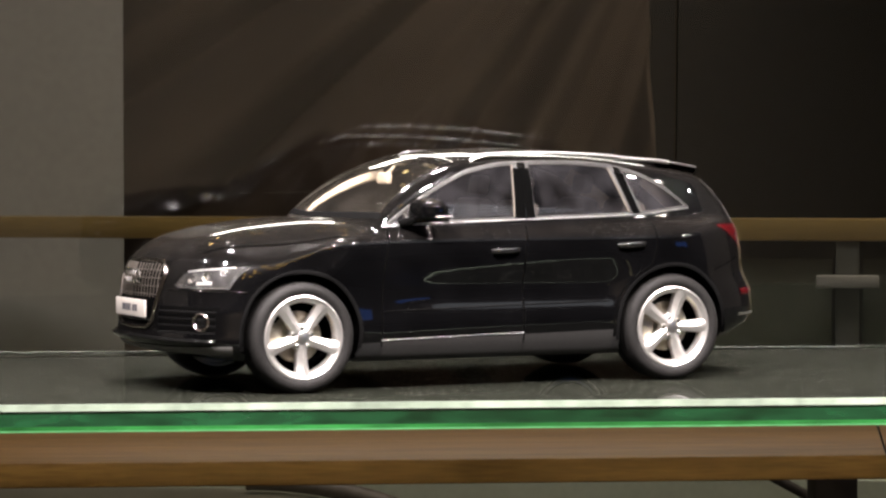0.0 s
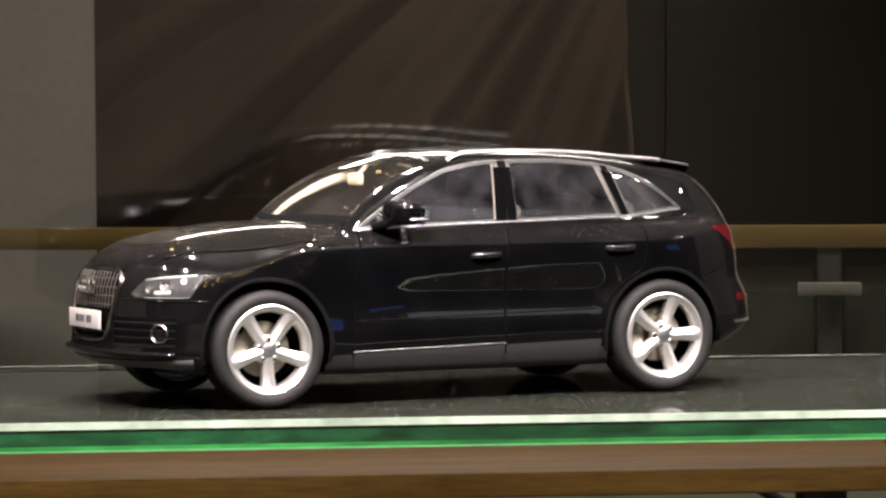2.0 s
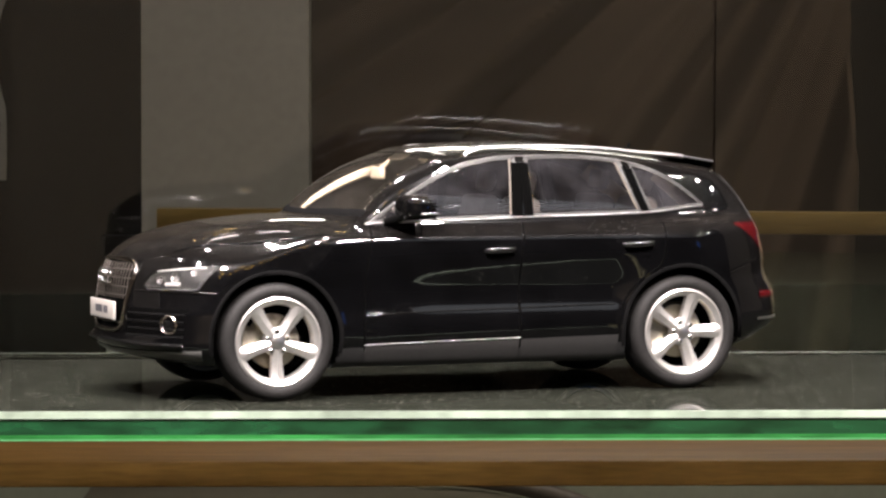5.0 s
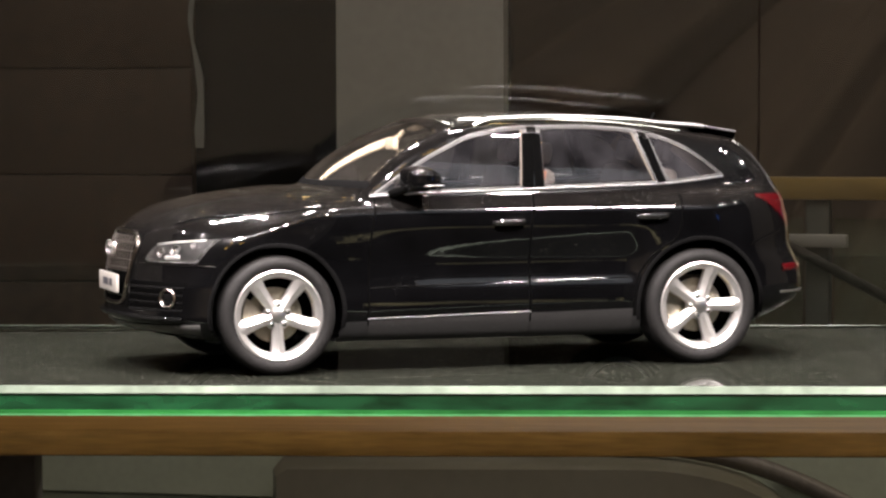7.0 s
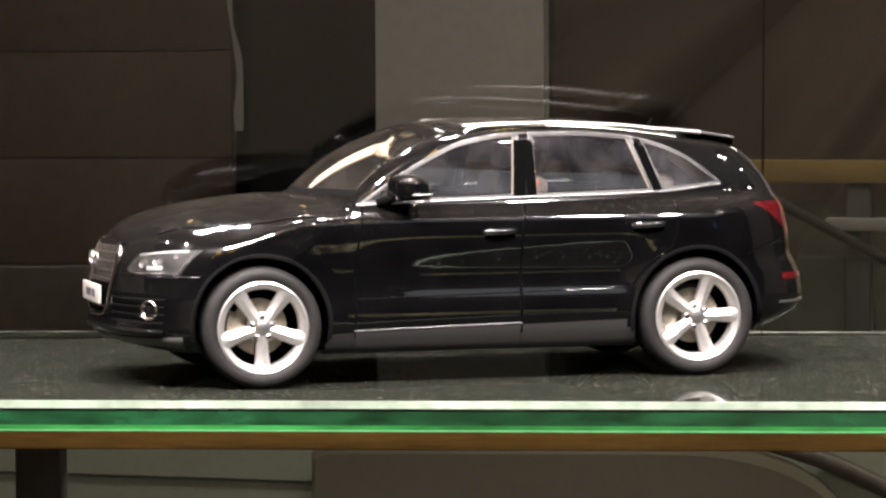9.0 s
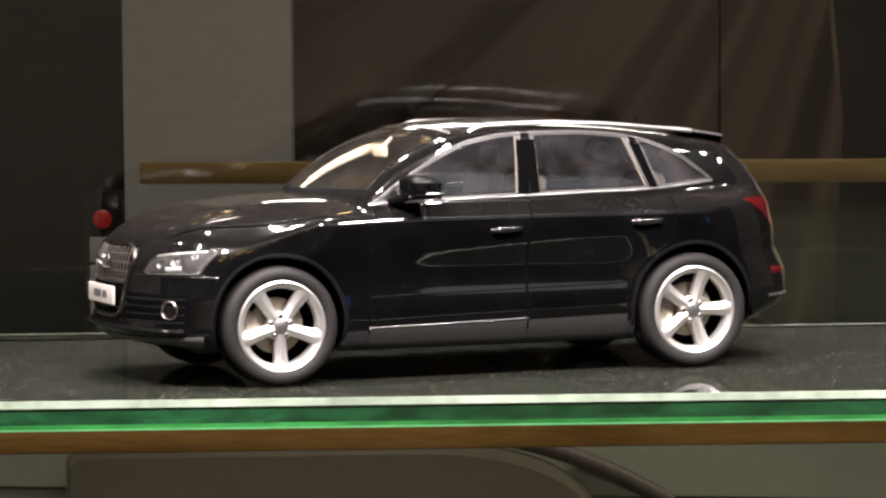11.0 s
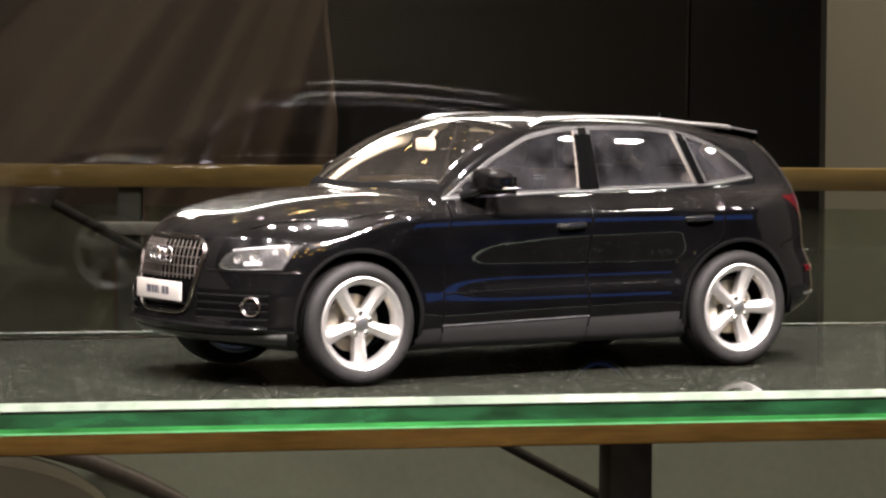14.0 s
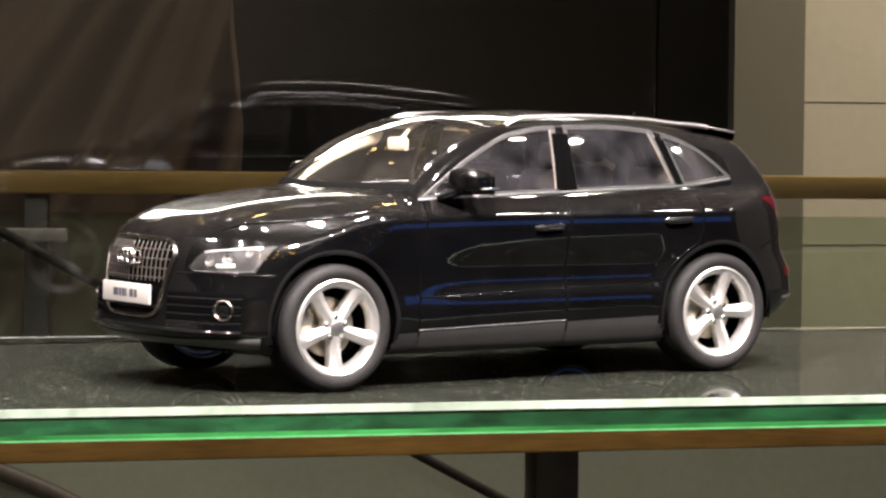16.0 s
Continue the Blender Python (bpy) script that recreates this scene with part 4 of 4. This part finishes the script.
# ---- wheels ----
def make_wheel(turn):
    """A five-spoke wheel; its outer face towards -y, its middle at the origin."""
    hub = new("wheel")
    tyre = [(8, 15.4), (7.2, 16.0), (8.0, 17.6), (7.6, 19.2), (6.4, 20.3), (4.2, 20.55), (0, 20.6), (-4.2, 20.55), (-6.4, 20.3), (-7.6, 19.2), (-8.0, 17.6), (-7.4, 16.0), (-6.6, 15.4), (-5.8, 14.8)]
    link("tyre", lathe([(a * MM, b * MM) for a, b in tyre], steps=96), RUBBER, hub, "black rubber tyre")
    rim = [(-3.0, 13.0), (-5.9, 13.1), (-6.4, 13.4), (-6.6, 14.0), (-7.2, 14.6), (-7.5, 15.2), (-7.2, 15.8), (-6.4, 15.9), (-5.4, 15.2), (7, 15.0), (7, 14.0), (-3.0, 13.6), (-3.0, 13.0)]
    rm = link("rim", lathe([(a * MM, b * MM) for a, b in rim], steps=96), SILVER, hub, "bright silver alloy rim")
    link("brake_disc", lathe([(-0.5 * MM, 2 * MM), (-0.5 * MM, 9.6 * MM), (0.5 * MM, 9.6 * MM), (0.5 * MM, 2 * MM)], steps=48), DISC, hub, "steel brake disc", False)
    link("barrel", lathe([(7.0 * MM, 0.5 * MM), (7.0 * MM, 13.4 * MM), (-4 * MM, 13.5 * MM)], steps=64), SEAM, hub)
    lip = [(6.8, 15.3), (7.9, 15.2), (8.5, 15.5), (8.6, 16.0), (8.2, 16.4), (7.4, 16.4)]
    link("inner_lip", lathe([(a * MM, b * MM) for a, b in lip], steps=72), SILVER, hub, "silver inner lip of the rim")
    a0 = np.linspace(radians(150), radians(215), 9)
    rows = np.array([[[q * np.cos(a), w, q * np.sin(a)] for q, w in ((7.2, -2.2), (11.6, -2.2), (11.6, 1), (7.2, 1))] for a in a0]) * MM
    link("brake_caliper", grid_mesh("caliper", rows, closed_v=True), DISC, hub)
    # spokes: a waisted bar with a dished face and rounded flanks
    t = np.linspace(0, 1, 14)
    rad = 2.6 + t * 11.9
    wid = 1.95 + 0.7 * t + 0.6 * t ** 5
    face = -5.2 - 1.1 * t + 0.6 * np.sin(np.pi * t)
    sec = [(-1, 0.7), (-0.9, -0.3), (-0.5, -0.75), (0.0, -1.25), (0.5, -0.75), (0.9, -0.3), (1, 0.7), (0.72, 3.2), (-0.72, 3.2)]
    pts = np.array([[[rad[i], face[i] + d, s * wid[i]] for s, d in sec] for i in range(14)]) * MM
    me = grid_mesh("spoke", pts, closed_v=True)
    for k in range(5):
        ob = link("spoke", me, SILVER, hub) if k == 0 else new("spoke", me)
        ob.parent = hub
        ob.matrix_basis = pose(0, 0, 0, 0, -(turn + 72 * k), 0)
    cap = [(-4.0, 5.2), (-5.2, 4.9), (-5.5, 4.4), (-5.4, 2.6), (-6.1, 2.4), (-6.35, 1.9), (-6.4, 0.02)]
    link("hub_cap", lathe([(a * MM, b * MM) for a, b in cap], steps=40), SATIN, hub, "satin silver hub cap")
    for k in range(5):
        b = link("wheel_bolt", lathe([(0.6 * MM, 0.95 * MM), (-0.5 * MM, 0.9 * MM), (-0.75 * MM, 0.6 * MM), (-0.8 * MM, 0.02 * MM)], steps=14), CHROME, hub)
        an = radians(turn + 36 + 72 * k)
        b.location = (3.7 * np.cos(an) * MM, -5.5 * MM, 3.7 * np.sin(an) * MM)
    for q in range(4):
        link("tread_groove", lathe([((-3.6 + 2.4 * q) * MM, 20.64 * MM), ((-3.1 + 2.4 * q) * MM, 20.64 * MM)], steps=64), SEAM, hub)
    return hub


for cx, s, turn in ((-AXLE, -1, 54), (AXLE, -1, 0), (-AXLE, 1, 20), (AXLE, 1, 40)):
    w = make_wheel(turn)
    w.parent = car
    w.matrix_basis = pose(cx * MM, s * 44.2 * MM, 20.6 * MM, 0, 0, 0 if s < 0 else 180)

# ---- nose ----
# grille: a single tall frame with rounded upper corners
def grille_outline(g=0.0, n=80):
    """Half-width over height as a closed loop of (y, z)."""
    a = np.linspace(0, 2 * np.pi, n, endpoint=False)
    c, s = np.cos(a), np.sin(a)
    e = 0.34
    y, z = np.sign(c) * np.abs(c) ** e, np.sign(s) * np.abs(s) ** e
    zz = 36.2 + (12.6 + g) * z
    ww = np.where(z > 0.55, 1.05 - 0.10 * (z - 0.55), 1.05 + 0.16 * (np.minimum(z, 0.55) - 0.55))
    return y * (21.0 + g) * ww, zz


gy, gz = grille_outline()
loop = front_at(gy, gz, 0.2)
n = normals(loop)
d = np.roll(loop, -1, 0) - np.roll(loop, 1, 0)
d /= np.linalg.norm(d, axis=1, keepdims=True)
ac = np.cross(d, n)
ang = np.linspace(0, 2 * np.pi, 8, endpoint=False)
pts = loop[:, None] + ac[:, None] * (np.cos(ang) * 0.85)[None, :, None] + n[:, None] * (np.sin(ang) * 0.8)[None, :, None]
grille = link("grille", grid_mesh("grille_frame", pts * MM, closed_u=True, closed_v=True), SMOKED_CHROME, car, "chrome-framed radiator grille")
# dark back of the grille
yy, zz = np.meshgrid(np.linspace(-1, 1, 24), np.linspace(-1, 1, 16), indexing="ij")
wy = 20.4 * np.where(zz > 0.55, 1.05 - 0.10 * (zz - 0.55), 1.05 + 0.16 * (np.minimum(zz, 0.55) - 0.55))
link("grille_back", grid_mesh("back", front_at(yy * wy, 36.2 + 12.0 * zz, 0.06) * MM), SEAM, grille)
for k in range(17):
    y = -19.2 + 2.4 * k
    z = np.linspace(35.0, 47.6, 14)
    p = front_at(0 * z + y * (1 - 0.004 * (z - 35)), z, 0.35)
    strip("grille_bar", p, 0.5, 0.5, BARS, "", grille)
for k in range(4):
    z = 36.2 + 3.0 * k
    y = np.linspace(-20.6, 20.6, 24)
    strip("grille_bar", front_at(y, z + 0 * y, 0.3), 0.4, 0.4, BARS, "", grille)
# badge: four linked rings as a plain shape
for k in range(4):
    a = np.linspace(0, 2 * np.pi, 28, endpoint=False)
    c0 = -5.4 + 3.6 * k
    p = front_at(c0 + 2.4 * np.cos(a), 42.6 + 2.4 * np.sin(a), 0.0)
    p[:, 0] = p[:, 0].min() - 1.1 - 0.15 * (k % 2)
    nn = np.tile([-1.0, 0, 0], (28, 1))
    ra = np.stack([0 * a, np.cos(a), np.sin(a)], -1)
    an = np.linspace(0, 2 * np.pi, 8, endpoint=False)
    q = p[:, None] + ra[:, None] * (np.cos(an) * 0.36)[None, :, None] + nn[:, None] * (np.sin(an) * 0.36)[None, :, None]
    link("badge_ring", grid_mesh("ring", q * MM, closed_u=True, closed_v=True), CHROME, grille)
# plate
plate = part("front_plate", box((0.9 * MM, 31.6 * MM, 6.4 * MM), (-127.3 * MM, 0, 30.7 * MM)), WHITE, car, "white number plate with dark lettering", True, 0.0002)
for y0, wd in ((-6.6, 3.2), (-3.6, 1.6), (-1.4, 1.8), (0.4, 0.8), (4.0, 2.4), (6.8, 2.0)):
    part("plate_bar", box((0.12 * MM, wd * MM, 2.6 * MM), (-127.8 * MM, -y0 * MM, 30.7 * MM)), INK, plate)
strip("plate_holder", front_at(np.linspace(-16, 16, 20), 26.6 + 0 * np.linspace(-16, 16, 20), 0.3), 1.0, 0.8, GLOSSY, "", grille)

for s in (-1, 1):
    # headlamp: outline in (y, z) on the nose, laid on the body
    u, v = np.meshgrid(np.linspace(0, 1, 36), np.linspace(0, 1, 14), indexing="ij")
    ay = 28.4 + u * 16.6 + 1.4 * v * (1 - u)
    lo = 39.0 - 0.2 * u + 1.2 * np.clip((0.12 - u) / 0.12, 0, 1) ** 2
    hi = 45.0 + 2.4 * u - 1.2 * np.clip((0.12 - u) / 0.12, 0, 1) ** 2
    z = lo + (np.maximum(hi, lo + 0.1) - lo) * v
    bowl = front_at(s * ay, z, 0.12)
    lamp = link("headlamp", grid_mesh("bowl", bowl * MM), REFLECTOR, car, "headlamp with clear lens and silver reflectors")
    edge = [front_at(s * ay[:, k], z[:, k], 0.2) for k in (0, -1)]
    for e_ in edge:
        strip("lamp_rim", e_, 0.6, 0.5, GLOSSY, "", lamp)
    for cy, cz, rr in ((34.0, 42.0, 1.7), (38.4, 43.0, 2.1), (42.0, 44.6, 1.2)):
        p = front_at(np.array([s * cy]), np.array([cz]), 0.0)[0]
        nn = normals(p[None])[0]
        me = lathe([(-0.1 * MM, rr * MM), (0.55 * MM, rr * 0.93 * MM), (0.55 * MM, rr * 0.75 * MM), (0.05 * MM, rr * 0.4 * MM), (0.3 * MM, 0.02 * MM)], steps=24)
        ob = link("reflector", me, CHROME, lamp)
        ob.matrix_basis = Matrix.LocRotScale(Vector(p * MM), Vector((0, 1, 0)).rotation_difference(Vector(nn)), None)
    # bright blade under the brow, bezel between the bowls and a row of small diodes
    by = np.linspace(31.5, 43.5, 20)
    strip("lamp_blade", front_at(s * by, 45.0 + 0.13 * (by - 31.5), 0.35), 0.7, 0.35, SATIN, "", lamp)
    by = np.linspace(36.4, 40.8, 10)
    strip("lamp_bezel", front_at(s * by, 40.6 + 0.05 * (by - 36.4), 0.3), 1.5, 0.35, SATIN, "", lamp)
    for k in range(7):
        p = front_at(np.array([s * (29.9 + 1.15 * k)]), np.array([40.0 - 0.02 * k]), 0.3)[0]
        part("diode", box((0.5 * MM, 0.6 * MM, 0.5 * MM), tuple(p * MM)), CHROME, lamp, "", True, 0.0001)
    lens = front_at(s * ay, z, 0.75)
    pane_of(link("lamp_lens", grid_mesh("lens", lens * MM), LENS, lamp, "clear lens"), 0.3 * MM)
    # lower intakes with fog lamps
    for k in range(4):
        y = np.linspace(21.5, 45.5, 30)
        strip("intake_slat", front_at(s * y, 22.6 + 2.6 * k + 0 * y, 0.1), 0.7, 0.5, COWL, "black intake slat")
        strip("intake_gap", front_at(s * y, 23.9 + 2.6 * k + 0 * y, 0.02), 1.5, 0.15, SEAM)
    p = front_at(np.array([s * 41.7]), np.array([26.8]), 0.0)[0]
    nn = normals(p[None])[0]
    fog = link("fog_lamp", lathe([(-1.0 * MM, 3.6 * MM), (0.5 * MM, 3.5 * MM), (0.85 * MM, 3.05 * MM), (0.4 * MM, 2.5 * MM), (-0.4 * MM, 2.2 * MM)], steps=32), SMOKED_CHROME, car, "round fog lamp with smoked chrome ring")
    fog.matrix_basis = Matrix.LocRotScale(Vector(p * MM), Vector((0, 1, 0)).rotation_difference(Vector(nn)), None)
    link("fog_glass", lathe([(-0.4 * MM, 2.7 * MM), (0.1 * MM, 1.8 * MM), (0.35 * MM, 0.02 * MM)], steps=24), GLOSSY, fog)
    # crease that runs back from under the headlamp, and the lip over the chin
    y = np.linspace(24.0, 47.6, 30)
    strip("lamp_crease", front_at(s * y, 38.3 - 0.6 * ((y - 24) / 23.6) ** 2, -0.05), 0.7, 0.6, PAINT)
    y = np.linspace(0, 46, 40)
    strip("splitter", front_at(s * y, 20.2 - 0.6 * (y / 46) ** 2, 0.5), 1.8, 2.0, GLOSSY, "black bumper lip")
    # chin strip
    y = np.linspace(0, 47, 40)
    strip("chin", front_at(s * y, 16.0 + 0 * y, 0.3), 4.6, 1.2, CHIN, "grey lower chin")
    # tail lamp
    u, v = np.meshgrid(np.linspace(0, 1, 20), np.linspace(0, 1, 20), indexing="ij")
    ay = 28 + (46.4 - 0.6 * v - 28) * u
    lo = 48.2 + 11.2 * np.clip((ay - 36.5) / 9.6, 0, 1) ** 1.15
    zz = lo + (60.2 - lo) * v
    tl = link("tail_lamp", grid_mesh("tail", front_at(s * ay, zz, 0.25, 1) * MM), RED, car, "red tail lamp")
    y = np.linspace(34, 45, 16)
    strip("rear_reflector", front_at(s * y, 33.4 + 0 * y, 0.25, 1), 2.6, 0.6, RED, "red rear reflector")
    strip("bumper_trim", front_at(s * np.linspace(0, 46, 30), 24.5 + 0 * np.linspace(0, 46, 30), 0.25, 1), 0.9, 0.6, SATIN)
    # door mirror
    arm = np.array([[-36, s * 45.5, 62.0], [-33.5, s * 48.5, 63.0], [-31.5, s * 51, 64.2]])
    mir = link("door_mirror", tube(arm * MM, 1.7 * MM), GLOSSY, car, "glossy black door mirror")
    bm = bmesh.new()
    bmesh.ops.create_uvsphere(bm, u_segments=28, v_segments=16, radius=1)
    for vt in bm.verts:
        x, y, z = vt.co
        e = 0.62
        x, y, z = (math.copysign(abs(c) ** e, c) for c in (x, y, z))
        x = x * (5.6 if x < 0 else 5.2)
        vt.co = ((-27.8 + x + y * 1.2) * MM, s * (52.3 + 6.6 * y) * MM, (66.9 + (4.7 if z > 0 else 4.3) * z * (1 - 0.10 * y)) * MM)
    part("mirror_cap", bm, PAINT, mir, "black mirror cap")
    t = np.linspace(0, 1, 12)
    link("mirror_trim", tube(np.stack([-33.0 + 12.2 * t ** 1.5, s * (49.0 + 9.9 * np.minimum(1, t * 1.6) ** 0.8), 64.9 + 0.1 * t], -1) * MM, 0.42 * MM), CHROME, mir)
    link("mirror_glass", grid_mesh("mirror", np.array([[[-22.3 + q * 1.1, s * (47.5 + 9.5 * q), 62.6 + 6.2 * r] for r in (0, 1)] for q in (0, 1)]) * MM), CHROME, mir)

# tailgate spoiler, aerial, exhaust skirt
yy = np.linspace(-33.5, 33.5, 34)
e = np.abs(yy) / 33.5
dip = 0.9 * e ** 2.2
sec = [np.stack([x + 0 * yy - back * e ** 2.5, yy, z - dip], -1) for x, z, back in ((79.0, 85.9, 0), (87.0, 85.2, 0.6), (100.8, 83.3, 3.5), (101.5, 82.7, 3.5), (101.0, 80.8, 3.5), (92.0, 80.2, 1), (81.0, 81.5, 0))]
link("roof_spoiler", grid_mesh("spoiler", np.stack(sec, 1) * MM, closed_v=True), PAINT, car, "black roof spoiler")
for s in (-1, 1):
    t = np.linspace(0, 1, 16)
    # bright metal line added for the highlight along the spoiler
    link("spoiler_highlight", tube(np.stack([83.0 + 14.8 * t, s * (33.9 - 0.3 * t), 84.9 - 2.3 * t], -1) * MM, 0.42 * MM), BELT, car, "bright metal line for the spoiler's highlight")
b0 = top_at(np.array([77.0]), np.array([0.0]), 0, 60)[0]
link("aerial", tube(np.array([[0, 0, -0.5], [0.6, 0, 0.8], [1.9, 0, 3.4]]) * MM + b0 * MM, 0.55 * MM), GLOSSY, car, "short roof aerial")
part("exhaust_skirt", box((10 * MM, 70 * MM, 4 * MM), (101 * MM, 0, 15.5 * MM)), BLACK, car, "", True, 0.0008)
part("underbody", box((205 * MM, 62 * MM, 8 * MM), (0, 0, 16 * MM)), BLACK, car, "", True, 0.001)

# ---- inside the car ----
part("cabin_floor", box((130 * MM, 80 * MM, 2 * MM), (22 * MM, 0, 30 * MM)), DASH, car, "", True)
part("dashboard", box((17 * MM, 78 * MM, 18 * MM), (-38 * MM, 0, 48.5 * MM)), DASH, car, "dark dashboard", True, 0.003)
for s in (-1, 1):
    for sx in (8, 55):
        seat = part("seat", box((24 * MM, 26 * MM, 10 * MM), (sx * MM, s * 20 * MM, 38 * MM)), TAN, car, "dark leather seat", True, 0.003)
        part("backrest", box((8 * MM, 25 * MM, 30 * MM), (0, 0, 0), pose((sx + 15) * MM, s * 20 * MM, 55 * MM, 0, 14, 0)), TAN, seat, "", True, 0.003)
        part("headrest", box((5 * MM, 12 * MM, 8 * MM), (0, 0, 0), pose((sx + 20) * MM, s * 20 * MM, 75 * MM, 0, 12, 0)), TAN, seat, "", True, 0.002)
    # cream pillar linings and headlining edge
    v = np.linspace(0.1, 1, 20)
    xa = -43 + 32 * v
    pa = top_at(xa, s * (36.6 - 6.0 * v), -6.0, 50)
    link("pillar_lining", ribbon(pa * MM, np.tile([0, 1.0, 0], (20, 1)), (3.4 * MM, 6.4 * MM), np.tile([0.6, 0, 0.8], (20, 1))), CREAM if s > 0 else TAN, car, "pillar lining")
    part("sun_visor", box((7 * MM, 15 * MM, 0.8 * MM), (0, 0, 0), pose(-7 * MM, s * 17 * MM, 85.0 * MM, 0, -28, 0)), CREAM, car, "cream sun visor", True, 0.0002)
for s in (-1, 1):
    q = np.linspace(0, 1, 12)
    rl = np.stack([75 + 16 * q, s * (32.5 - 2.0 * q), 78.5 - 12 * q], -1)
    link("rear_pillar_lining", ribbon(rl * MM, np.tile([0, 1.0, 0], (12, 1)), (2.0 * MM, 7.0 * MM), np.tile([0.64, 0, 0.77], (12, 1))), CREAM, car, "cream rear pillar lining")
q = np.linspace(0, 1, 12)
belt_line = np.stack([21.8 + 0.8 * q, 0 * q - 38.0, 58 + 11 * q], -1)
link("seat_belt", ribbon(belt_line * MM, np.tile([1.0, 0, 0], (12, 1)), (2.2 * MM, 0.4 * MM), np.tile([0, 1.0, 0], (12, 1))), ORANGE, car, "orange seat belt")
part("interior_mirror", box((2.4 * MM, 11 * MM, 4.4 * MM), (-23 * MM, -1 * MM, 78.4 * MM)), CREAM, car, "pale interior mirror", True, 0.001)
link("mirror_stem", tube(np.array([[-22.5, -1, 79.5], [-20.5, -1, 81.0], [-18.5, -1, 83.0]]) * MM, 0.7 * MM), CREAM, car)
a = np.linspace(0, 2 * np.pi, 30, endpoint=False)
wheel_line = np.stack([-26 + 1.5 * np.sin(a), -20 + 9.5 * np.cos(a), 57 + 8.8 * np.sin(a)], -1)
link("steering_wheel", tube(wheel_line * MM, 0.9 * MM), DASH, car, "dark steering wheel")
